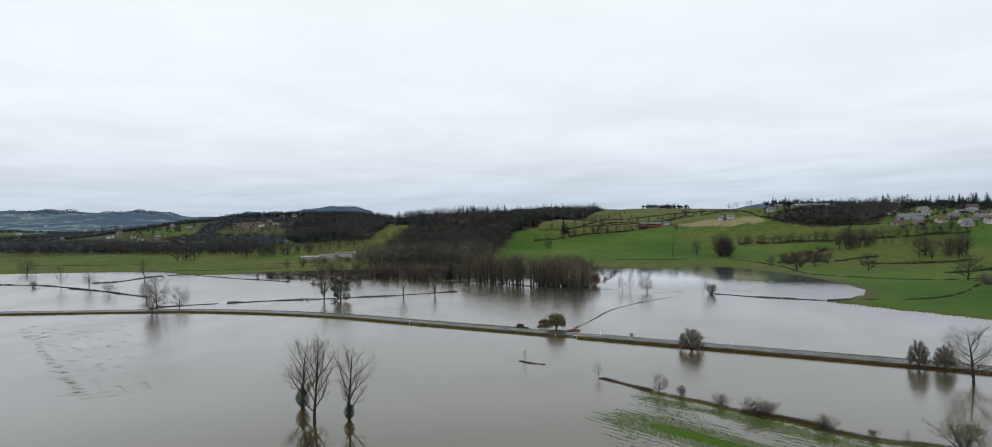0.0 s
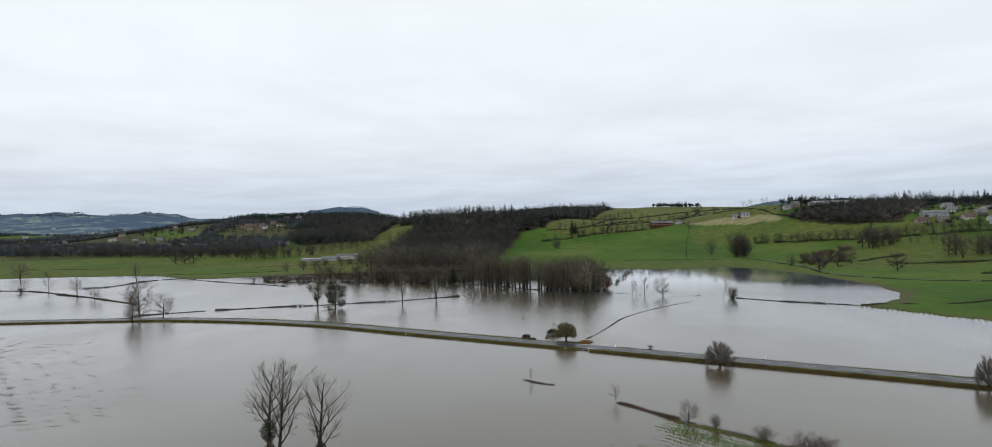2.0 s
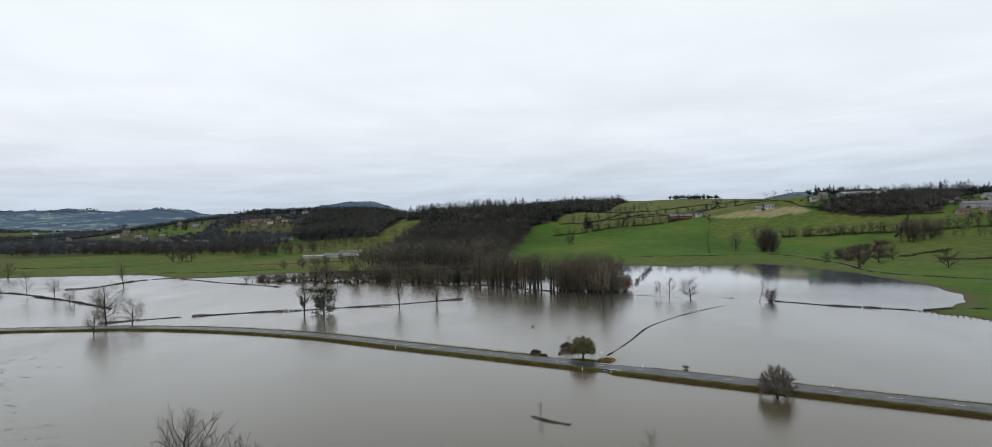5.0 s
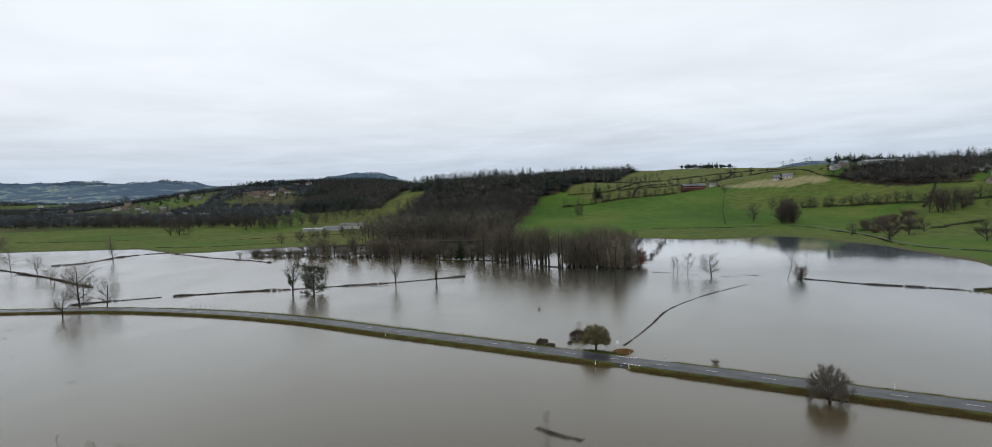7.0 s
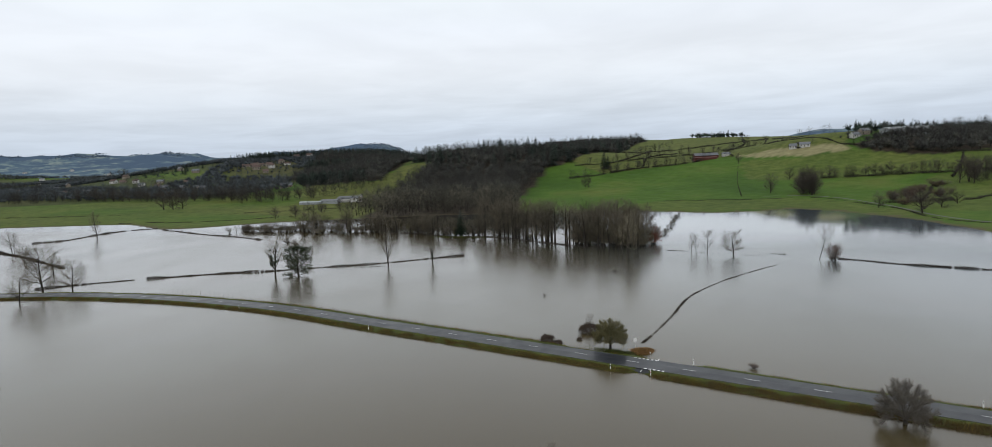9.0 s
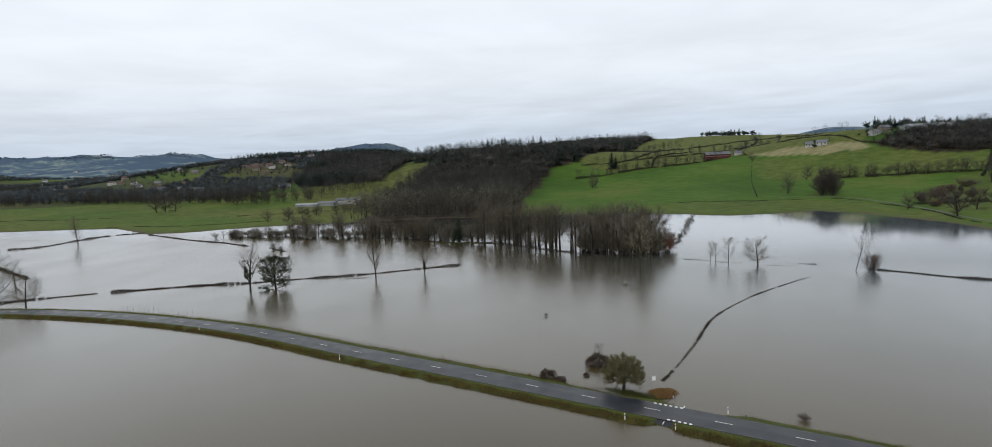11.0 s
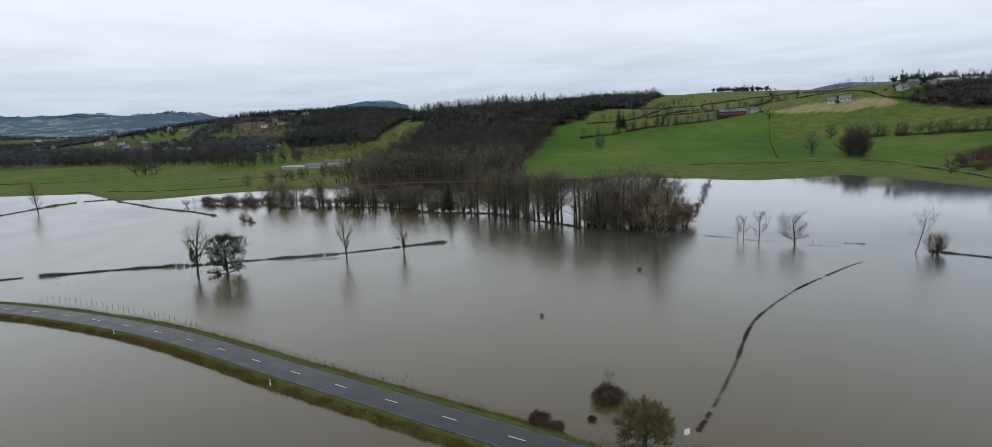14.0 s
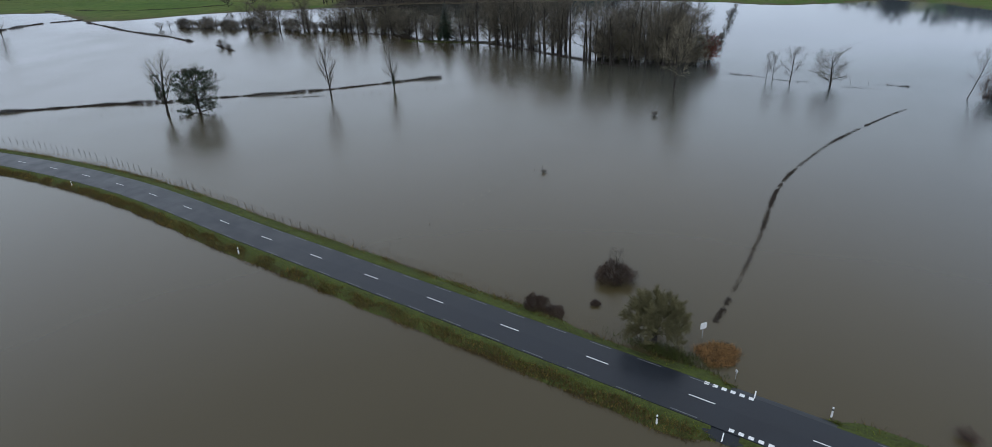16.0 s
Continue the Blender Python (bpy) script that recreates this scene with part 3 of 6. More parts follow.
# reflector posts of white plastic with a dark band
def reflector_post(x, y, z, turn, red=False):
    ob = empty("reflector_post", pose(x, y, z, 0, 0, turn))
    v, f = tubes([((0, 0, -0.3), (0, 0, 0.62), 0.11, 0.10), ((0, 0, 0.84), (0, 0, 1.02), 0.10, 0.095), ((0, 0, 1.02), (0, 0, 1.06), 0.095, 0.01)], 8)
    part("body", fast_mesh("body", v, f, PLASTIC_WHITE), ob)
    part("band", fast_mesh("band", *tubes([((0, 0, 0.62), (0, 0, 0.84), 0.099, 0.099)], 8), PLASTIC_RED if red else GLASS_DARK), ob, "dark reflective band")
    return tagged(ob, "white plastic reflector post on the road verge", "post", "reflector posts along the road")




# ---- growing bare winter trees ----
def fast_mesh(name, verts, tris, material):
    """A mesh from arrays of points and triangles."""
    verts, tris = np.asarray(verts, np.float32).reshape(-1, 3), np.asarray(tris, np.int32).reshape(-1, 3)
    me = bpy.data.meshes.new(name)
    me.vertices.add(len(verts))
    me.vertices.foreach_set("co", verts.ravel())
    me.loops.add(tris.size)
    me.loops.foreach_set("vertex_index", tris.ravel())
    me.polygons.add(len(tris))
    me.polygons.foreach_set("loop_start", np.arange(0, tris.size, 3, dtype=np.int32))
    me.materials.append(material)
    me.update(calc_edges=True)
    return me


def tubes(segs, k):
    """Points and triangles of k-sided tapered tubes: rows of start, end, radius at start, radius at end."""
    a, b = np.array([s[0] for s in segs], float), np.array([s[1] for s in segs], float)
    ra, rb = np.array([s[2] for s in segs]), np.array([s[3] for s in segs])
    d = b - a
    d /= np.linalg.norm(d, axis=1)[:, None] + 1e-9
    h = np.where(np.abs(d[:, 2:3]) < 0.9, [[0, 0, 1.0]], [[1.0, 0, 0]])
    u = np.cross(d, h)
    u /= np.linalg.norm(u, axis=1)[:, None]
    w = np.cross(d, u)
    ang = np.arange(k) * 2 * math.pi / k
    ring = np.cos(ang)[None, :, None] * u[:, None] + np.sin(ang)[None, :, None] * w[:, None]
    v = np.concatenate([a[:, None] + ring * ra[:, None, None], b[:, None] + ring * rb[:, None, None]], 1)
    i = np.arange(k)
    j = (i + 1) % k
    f = np.concatenate([np.stack([i, j, j + k], 1), np.stack([i, j + k, i + k], 1)])
    return v.reshape(-1, 3), (f[None] + (np.arange(len(a)) * 2 * k)[:, None, None]).reshape(-1, 3)


def spikes(segs):
    """Slender three-sided twigs that run out to a point: three triangles each."""
    a, b = np.array([s[0] for s in segs], float), np.array([s[1] for s in segs], float)
    r = np.array([s[2] for s in segs])
    d = b - a
    d /= np.linalg.norm(d, axis=1)[:, None] + 1e-9
    h = np.where(np.abs(d[:, 2:3]) < 0.9, [[0, 0, 1.0]], [[1.0, 0, 0]])
    u = np.cross(d, h)
    u /= np.linalg.norm(u, axis=1)[:, None]
    w = np.cross(d, u)
    ang = np.arange(3) * 2 * math.pi / 3
    ring = a[:, None] + (np.cos(ang)[None, :, None] * u[:, None] + np.sin(ang)[None, :, None] * w[:, None]) * r[:, None, None]
    v = np.concatenate([ring, b[:, None]], 1)
    f = np.array([(0, 1, 3), (1, 2, 3), (2, 0, 3)])
    return v.reshape(-1, 3), (f[None] + (np.arange(len(a)) * 4)[:, None, None]).reshape(-1, 3)


def joined(*meshes):
    vs, fs, n = [], [], 0
    for v, f in meshes:
        vs.append(v), fs.append(f + n)
        n += len(v)
    return np.concatenate(vs), np.concatenate(fs)


def grow(seed, height, radius, clear, counts, angles, ratios, lift, wander, form="round", stems=1, lean=0.0, thin=0.45):
    """Segments of a tree, level by level: 0 the trunk, then limbs, boughs, twigs."""
    rng = random.Random(seed)
    segs = [[] for _ in range(len(counts) + 1)]

    def any_way():
        return Vector((rng.gauss(0, 1), rng.gauss(0, 1), rng.gauss(0, 1)))

    def go(p, d, length, r, level):
        n = (7, 4, 2, 1, 1)[level] if level < len(counts) else 1
        at = []
        for i in range(n):
            d = (d + any_way() * wander[level] / n + Vector((0, 0, lift[level] / n))).normalized()
            q = p + d * (length / n)
            ra, rb = r * (1 - 0.78 * i / n), r * (1 - 0.78 * (i + 1) / n)
            segs[level].append((tuple(p), tuple(q), ra, rb))
            at.append((p, q, d, ra))
            p = q
        if level >= len(counts):
            return
        count = counts[level]
        turn = rng.random() * 6.28
        for k in range(count):
            v = (k + rng.random()) / count
            start = clear if level == 0 else 0.22
            u = start + (1 - start) * v
            a, b, way, rr = at[min(int(u * n), n - 1)]
            s = a.lerp(b, u * n - int(u * n)) if u < 1 else b
            turn += 2.4 + rng.gauss(0, 0.5)
            side = way.orthogonal().normalized()
            side.rotate(Matrix.Rotation(turn, 3, way))
            tilt = radians(angles[level] * (1.12 - 0.35 * v) * rng.uniform(0.8, 1.2))
            out = way * math.cos(tilt) + side * math.sin(tilt)
            if level == 0:
                full = {"round": 0.45 + 0.75 * math.sin(math.pi * (0.22 + 0.68 * v)), "column": 1.05 - 0.55 * v, "fan": 0.75 + 0.35 * v, "cone": 1.25 - 1.1 * v}[form]
            else:
                full = 1.1 - 0.5 * v
            go(s, out, length * ratios[level] * full * rng.uniform(0.8, 1.15), max(rr * (0.46 if level == 0 else 0.56) * thin / 0.45, 0.015), level + 1)

    for s in range(stems):
        if stems == 1:
            go(Vector((0, 0, -1.2)), Vector((lean, 0, 1)).normalized(), height + 1.2, radius, 0)
        else:
            a = 6.28 * s / stems + rng.uniform(-0.3, 0.3)
            out = rng.uniform(0.1, 0.95)
            go(Vector((0.35 * math.cos(a) * out, 0.35 * math.sin(a) * out, -0.6)), Vector((out * math.cos(a), out * math.sin(a), 1.15)).normalized(),
               height * rng.uniform(0.7, 1.05), radius * rng.uniform(0.6, 1), 0)
    return segs


def stems_of(segs, k):
    """Joined-up tubes: one skin along each chain of segments."""
    chains = []
    for s in segs:
        if chains and chains[-1][-1][1] == s[0]:
            chains[-1].append(s)
        else:
            chains.append([s])
    vs, fs, n = [], [], 0
    for ch in chains:
        pts = np.array([ch[0][0]] + [s[1] for s in ch])
        rad = np.array([ch[0][2]] + [s[3] for s in ch])
        rad[0] *= 1.25
        ang = np.arange(k) * 2 * math.pi / k
        ring = np.stack([np.cos(ang), np.sin(ang), 0 * ang], 1)
        vs.append((pts[:, None] + ring[None] * rad[:, None, None]).reshape(-1, 3))
        i = np.arange(k)
        j = (i + 1) % k
        f = np.concatenate([np.stack([i, j, j + k], 1), np.stack([i, j + k, i + k], 1)])
        fs.append((f[None] + (np.arange(len(ch)) * k)[:, None, None]).reshape(-1, 3) + n)
        n += len(pts) * k
    return np.concatenate(vs), np.concatenate(fs)


def tree_meshes(segs, bark, twig):
    """The trunk's mesh, the crown's mesh and the crown's reach."""
    trunk = fast_mesh("trunk", *stems_of(segs[0], 7), bark)
    bits = [tubes(segs[1], 5)]
    for mid in segs[2:-1]:
        bits.append(tubes(mid, 3))
    bits.append(spikes(segs[-1]))
    v, f = joined(*bits)
    crown = fast_mesh("crown", v, f, twig)
    crown.materials.append(bark)
    limbs = sum(len(q[1]) for q in bits[:1])
    crown.polygons.foreach_set("material_index", (np.arange(len(f)) < limbs).astype(np.int32))
    return trunk, crown, (np.percentile(np.hypot(v[:, 0], v[:, 1]), 97), v[:, 2].max())


def leaf_heap(seed, n, centre, reach, size):
    """Loose small leaves round a centre, as bent quads of two triangles."""
    rr = np.random.default_rng(seed)
    c = np.array(centre) + rr.normal(size=(n, 3)) * np.array(reach)
    a, b = rr.normal(size=(n, 3)), rr.normal(size=(n, 3))
    a /= np.linalg.norm(a, axis=1)[:, None]
    b = np.cross(a, b)
    b /= np.linalg.norm(b, axis=1)[:, None]
    s = size * rr.uniform(0.6, 1.3, (n, 1))
    v = np.stack([c - a * s, c + b * s * 0.6, c + a * s, c - b * s * 0.6], 1).reshape(-1, 3)
    f = np.array([(0, 1, 2), (0, 2, 3)])
    return v, (f[None] + (np.arange(n) * 4)[:, None, None]).reshape(-1, 3)


SPECIES = {}


def species(name, bark, twig, **spec):
    SPECIES[name] = tree_meshes(grow(**spec), bark, twig)


DEEP = dict(angles=(62, 48, 46, 44), lift=(0.05, 0.34, 0.22, 0.14, 0.1), wander=(0.22, 0.5, 0.5, 0.5, 0.4))
for k in range(3):
    species(f"oak{k}", BARK, TWIG, seed=11 + k, height=14, radius=0.42, clear=0.15, counts=(19, 9, 7, 4), ratios=(0.50, 0.46, 0.46, 0.55), thin=0.49, **DEEP)
for k in range(3):
    species(f"field_oak{k}", BARK, TWIG_DARK, seed=11 + k, height=14, radius=0.42, clear=0.15, counts=(17, 8, 7), ratios=(0.50, 0.46, 0.5), thin=0.62, **DEEP)
for k in range(3):
    species(f"poplar{k}", BARK, TWIG, seed=31 + k, height=20, radius=0.52, clear=0.17, thin=0.48, counts=(16, 8, 6, 4), angles=(40, 38, 38, 40), ratios=(0.42, 0.40, 0.42, 0.5),
            lift=(0.05, 0.42, 0.35, 0.25, 0.2), wander=(0.20, 0.35, 0.4, 0.4, 0.4), form="round")
for k in range(4):
    species(f"alder{k}", BARK, TWIG, seed=51 + k, height=20, radius=0.30, clear=0.34, counts=(14, 7, 5, 4), angles=(42, 44, 42, 40), ratios=(0.27, 0.42, 0.45, 0.55),
            lift=(0.04, 0.4, 0.3, 0.2, 0.2), wander=(0.12, 0.4, 0.45, 0.45, 0.4), form="fan")
for k in range(2):
    species(f"young{k}", BARK, TWIG_GREY, seed=81 + k, height=9, radius=0.16, clear=0.25, counts=(13, 7, 6, 4), angles=(50, 46, 44, 40), ratios=(0.40, 0.45, 0.45, 0.5),
            lift=(0.04, 0.3, 0.2, 0.15, 0.1), wander=(0.14, 0.45, 0.5, 0.5, 0.4))
species("ivied", BARK, TWIG, seed=17, height=14, radius=0.42, clear=0.05, counts=(26, 8, 6, 3), angles=(66, 48, 46, 44), ratios=(0.46, 0.42, 0.46, 0.5), lift=(0.02, 0.28, 0.2, 0.14, 0.1), wander=(0.08, 0.4, 0.5, 0.5, 0.4))
species("pale", BARK, TWIG_PALE, seed=93, height=14, radius=0.30, clear=0.22, counts=(17, 9, 7, 4), angles=(52, 46, 44, 42), ratios=(0.40, 0.44, 0.46, 0.52),
        lift=(0.05, 0.36, 0.25, 0.15, 0.1), wander=(0.16, 0.45, 0.5, 0.5, 0.4))
species("leaner", BARK, TWIG_GREY, seed=90, height=12, radius=0.17, clear=0.35, counts=(11, 7, 6, 4), angles=(46, 46, 44, 40), ratios=(0.32, 0.45, 0.45, 0.5),
        lift=(0.1, 0.3, 0.2, 0.15, 0.1), wander=(0.14, 0.45, 0.5, 0.5, 0.4), lean=0.42)
for nm, tw, sd in (("bush", TWIG_GREY, 101), ("rust_bush", TWIG_RUST, 103), ("olive_bush", TWIG_OLIVE, 105)):
    species(nm, BARK, tw, seed=sd, height=4, radius=0.07, clear=0.15, counts=(8, 6, 5), angles=(40, 44, 44), ratios=(0.45, 0.45, 0.5), lift=(0.1, 0.25, 0.2, 0.1), wander=(0.3, 0.5, 0.5, 0.4), stems=13)
for k in range(2):
    species(f"stool{k}", BARK, TWIG_OLIVE if k else TWIG, seed=111 + k, height=8, radius=0.14, clear=0.2, counts=(9, 6, 5, 3), angles=(38, 42, 42, 40), ratios=(0.36, 0.45, 0.45, 0.5),
            lift=(0.12, 0.25, 0.2, 0.1, 0.1), wander=(0.22, 0.45, 0.5, 0.4, 0.4), stems=7)


def dome_meshes(seed, n, material):
    """A tangled heap: arching stems and a dome of crossed twigs."""
    rd = np.random.default_rng(seed)
    a, e, r = rd.uniform(0, 6.28, n), np.arccos(rd.uniform(0, 1, n)), rd.uniform(0.25, 1, n) ** 0.4
    c = np.stack([np.cos(a) * np.sin(e), np.sin(a) * np.sin(e), np.sqrt(np.abs(np.cos(e))) * 0.8], 1) * r[:, None] * (1 + 0.12 * np.sin(3 * a + 1) + 0.08 * np.sin(7 * a))[:, None] * 2
    way = rd.normal(size=(n, 3)) + c * 0.5
    way /= np.linalg.norm(way, axis=1)[:, None]
    segs = list(zip(c, c + way * rd.uniform(0.2, 0.6, (n, 1)), rd.uniform(0.012, 0.03, n), np.zeros(n)))
    b = rd.uniform(0, 6.28, 24)
    stems = [((0.2 * math.cos(k), 0.2 * math.sin(k), -0.5), (1.3 * math.cos(k), 1.3 * math.sin(k), 1.0), 0.03, 0.015) for k in b]
    return fast_mesh("trunk", *tubes(stems, 5), BARK), fast_mesh("crown", *spikes(segs), material), (2.0, 1.7)


def dome_tree(seed, limbs, boughs, twigs, twig, bole=1.7, down=0.98):
    """A broad dome-headed tree: limbs spread from a short bole, all ending in a shell of fine twigs."""
    rng = random.Random(seed)
    trunk = [((0, 0, -0.8), (0.05, 0, bole * 0.53), 0.42, 0.36), ((0.05, 0, bole * 0.53), (0, 0.05, bole), 0.36, 0.20)]
    big, mid, fine = [], [], []
    for k in range(limbs):
        a, e = 2.4 * k + rng.uniform(-0.3, 0.3), math.acos(1 - down * (k + 0.5) / limbs)
        r = rng.uniform(0.88, 1.08)
        tip = Vector((4.6 * r * math.sin(e) * math.cos(a), 4.6 * r * math.sin(e) * math.sin(a), max(0.3 + bole + 4.6 * r * math.cos(e), 0.35)))
        p = Vector((0.15 * math.cos(a), 0.15 * math.sin(a), bole * rng.uniform(0.5, 0.97)))
        rise = Vector((0, 0, 0.8 * math.sin(e)))
        pts = [p.lerp(tip, u) + rise * math.sin(math.pi * u) * 0.8 + Vector((rng.gauss(0, 0.1), rng.gauss(0, 0.1), rng.gauss(0, 0.1))) * (0 < u < 1) for u in (0, 0.3, 0.6, 0.85, 1)]
        for i in range(4):
            big.append((tuple(pts[i]), tuple(pts[i + 1]), 0.085 * (1 - 0.24 * i), 0.085 * (1 - 0.24 * (i + 1))))
        for b in range(boughs):
            u = 0.3 + 0.7 * (b + rng.random()) / boughs
            i = min(int(u * 4), 3)
            s = pts[i].lerp(pts[i + 1], u * 4 - i)
            out = (s - Vector((0, 0, bole - 0.1))).normalized() + Vector((rng.gauss(0, 0.55), rng.gauss(0, 0.55), rng.gauss(0.25, 0.45)))
            q = s + out.normalized() * rng.uniform(0.7, 1.5)
            mid.append((tuple(s), tuple(q), 0.020, 0.010))
            for t in range(twigs):
                o = s.lerp(q, rng.uniform(0.25, 1))
                w = (out.normalized() + Vector((rng.gauss(0, 0.5), rng.gauss(0, 0.5), rng.gauss(0.2, 0.5)))).normalized()
                fine.append((tuple(o), tuple(o + w * rng.uniform(0.35, 0.95)), 0.0165, 0))
    v, f = joined(tubes(big, 5), tubes(mid, 3), spikes(fine))
    return fast_mesh("trunk", *stems_of(trunk, 9), BARK), fast_mesh("crown", v, f, twig), (np.percentile(np.hypot(v[:, 0], v[:, 1]), 98), v[:, 2].max())


SPECIES["willow"] = dome_tree(71, 40, 28, 30, TWIG_OLIVE, 2.3, 1.16)
SPECIES["willow2"] = dome_tree(73, 44, 22, 18, TWIG_GREY, 1.2, 1.22)
for k, tw in enumerate((TWIG, TWIG_OLIVE, TWIG_RUSSET)):
    SPECIES[f"thicket{k}"] = dome_tree(75 + k, 26, 16, 10, tw, 1.6, 1.2)
SPECIES["bramble"] = dome_meshes(107, 3200, BRAMBLE)


def plant(kind, x, y, h, w, name, label, category="tree", group="", z=None, turn=None, twig=None, ivy=None):
    """One tree or bush of that height and crown width, standing at x, y."""
    trunk, crown, (reach, top) = SPECIES[kind]
    z = float(min(land_height(x, y), 0)) * 0 if z is None else z
    ob = empty(name)
    turn = random.uniform(0, 360) if turn is None else turn
    ob.matrix_basis = pose(x, y, z, 0, 0, turn) @ Matrix.Diagonal((w / 2 / reach, w / 2 / reach, h / top, 1))
    part("trunk", trunk, ob)
    part("crown", crown, ob)
    if ivy is not None:
        part("ivy", ivy, ob, "dark glossy ivy clinging to the trunk")
    return tagged(ob, label, category, group)


def ground_z(x, y):
    return float(max(land_height(x, y), 0.0))


# ---- trees and bushes standing in the flood ----
def ivy_mesh(seed, n, low, high, reach):
    """Ivy leaves thickest round the middle of a stretch of trunk."""
    v, f = leaf_heap(seed, n, (0, 0, 0), (1, 1, 1), 0.17)
    rr = np.random.default_rng(seed + 1)
    t, a = rr.beta(1.6, 1.8, n), rr.uniform(0, 6.28, n)
    r = reach * np.sin(np.pi * np.clip(t * 0.9 + 0.08, 0, 1)) * rr.uniform(0.25, 1.15, n)
    c = np.stack([r * np.cos(a), r * np.sin(a), low + (high - low) * t], 1)
    q = v.reshape(n, 4, 3)
    q = (q - q.mean(1, keepdims=True)) + c[:, None]
    return fast_mesh("ivy", q.reshape(-1, 3), f, IVY)


def ivy_on(kind, seed, n, low, high, reach, size=0.26):
    """Ivy leaves spread along the branches of a tree's crown, thinning outwards."""
    rr = np.random.default_rng(seed)
    crown = SPECIES[kind][1]
    co = np.empty(len(crown.vertices) * 3, np.float32)
    crown.vertices.foreach_get("co", co)
    co = co.reshape(-1, 3)
    r = np.hypot(co[:, 0], co[:, 1])
    lump = np.sin(co[:, 0] * 1.7 + seed) + np.sin(co[:, 1] * 1.9) + np.sin(co[:, 2] * 1.5 + 1)
    co = co[(co[:, 2] > low) & (co[:, 2] < high) & (r < reach * rr.uniform(0.2, 1, len(r))) & (lump > rr.uniform(-3.2, -0.2, len(r)))]
    c = co[rr.integers(0, len(co), n)] + rr.normal(0, 0.12, (n, 3))
    v, f = leaf_heap(seed, n, (0, 0, 0), (0, 0, 0), size)
    return fast_mesh("ivy", (v.reshape(n, 4, 3) + c[:, None]).reshape(-1, 3), f, IVY)


FLOODED = "bare trees standing in the flood"
plant("poplar0", -62.5, 154.5, 20.0, 15.0, "poplar", "tall bare tree with ivy-clad trunk standing in flood water", group=FLOODED, turn=40, ivy=ivy_mesh(1, 2600, 0.2, 8.2, 1.9))
plant("poplar1", -55.8, 144.6, 22.0, 11.0, "poplar", "slender bare tree standing in flood water", group=FLOODED, turn=10)
plant("poplar2", -47.0, 144.6, 20.1, 13.0, "poplar", "tall bare tree with ivy round its foot in flood water", group=FLOODED, turn=80, ivy=ivy_mesh(2, 1800, 0.0, 6.0, 1.6))
plant("oak0", -222.4, 346.0, 22.0, 19.0, "roadside_tree", "large bare spreading tree beside the road bank", group=FLOODED, turn=0)
plant("oak1", -209.5, 347.0, 14.6, 12.5, "roadside_tree", "bare round-crowned tree beside the road bank", group=FLOODED)
plant("oak2", -211.0, 323.0, 14.0, 12.5, "roadside_tree", "bare leaning-limbed tree at the water's edge of the road", group=FLOODED)
for kind, x, y, h, w in (("oak1", -258, 391, 11.6, 10), ("young0", -347, 458.5, 16.5, 13.5), ("oak2", -314.5, 433, 10.9, 10.5), ("young1", -391, 484, 18.5, 11),
                         ("young0", -357.5, 470.5, 13, 8.5), ("young1", -297, 416, 7.2, 5), ("oak0", -548, 633, 18, 25), ("poplar1", -356, 540, 21.5, 10)):
    plant(kind, x, y, h, w, "meadow_tree", "bare winter tree standing along a flooded field hedge", group=FLOODED)
plant("bush", -417.5, 487, 6, 8, "meadow_bush", "bare bush along a flooded hedge", "bush")
plant("poplar2", -130.3, 368.6, 20.5, 13.0, "field_tree", "dark bare tree with a tall leader in flood water", group=FLOODED, turn=200, ivy=ivy_on("poplar2", 6, 8000, 2.0, 16, 3.0, 0.14))
plant("ivied", -120.5, 370.4, 16.1, 16.0, "field_tree", "round tree covered in dark ivy in flood water", group=FLOODED, turn=120, ivy=ivy_on("ivied", 3, 26000, 0.3, 14.5, 7.6, 0.15))
plant("poplar2", -85.5, 389.8, 20.6, 10.0, "field_tree", "slim bare tree on the flooded hedge line", group=FLOODED, turn=20)
plant("poplar0", -66.3, 397.5, 16.0, 7.5, "field_tree", "narrow tree with ivy-covered trunk on the flooded hedge line", group=FLOODED, turn=160, ivy=ivy_mesh(4, 2200, 1.5, 10.0, 1.3))
plant("pale", 24.4, 395.7, 22.5, 13.0, "field_tree", "pale bare tree standing before the flooded wood", group=FLOODED, turn=30)
plant("young0", 54.0, 406.2, 10.2, 4.6, "field_tree", "thin bare young tree in flood water", group=FLOODED)
plant("young1", 56.3, 407.4, 9.2, 4.4, "field_tree", "thin bare young tree in flood water", group=FLOODED)
plant("young1", 60.8, 404.4, 11.6, 7.8, "field_tree", "small bare tree with forked crown in flood water", group=FLOODED)
plant("oak1", 70.9, 398.6, 12.6, 11.8, "field_tree", "small round-crowned bare tree in flood water", group=FLOODED, turn=70)
plant("leaner", 101.2, 383.4, 14.7, 12.0, "field_tree", "thin leaning bare tree in flood water", group=FLOODED, turn=15)
plant("rust_bush", 107.0, 382.2, 8.1, 8.4, "meadow_bush", "rusty brown bush standing in flood water", "bush")
plant("willow", 8.1, 265.0, 8.4, 9.0, "roadside_willow", "round olive-twigged tree on the verge by the junction", "tree", turn=30)
plant("willow2", 55.6, 223.0, 8.8, 9.6, "roadside_willow", "wide many-stemmed bare bush on the road bank", "tree", turn=30)
plant("willow2", 117.6, 193.9, 9.8, 6.4, "roadside_willow", "many-stemmed bare bush on the road bank", "tree", turn=10)
plant("willow2", 123.6, 191.2, 8.6, 6.2, "roadside_willow", "many-stemmed bare bush on the road bank", "tree", turn=100)
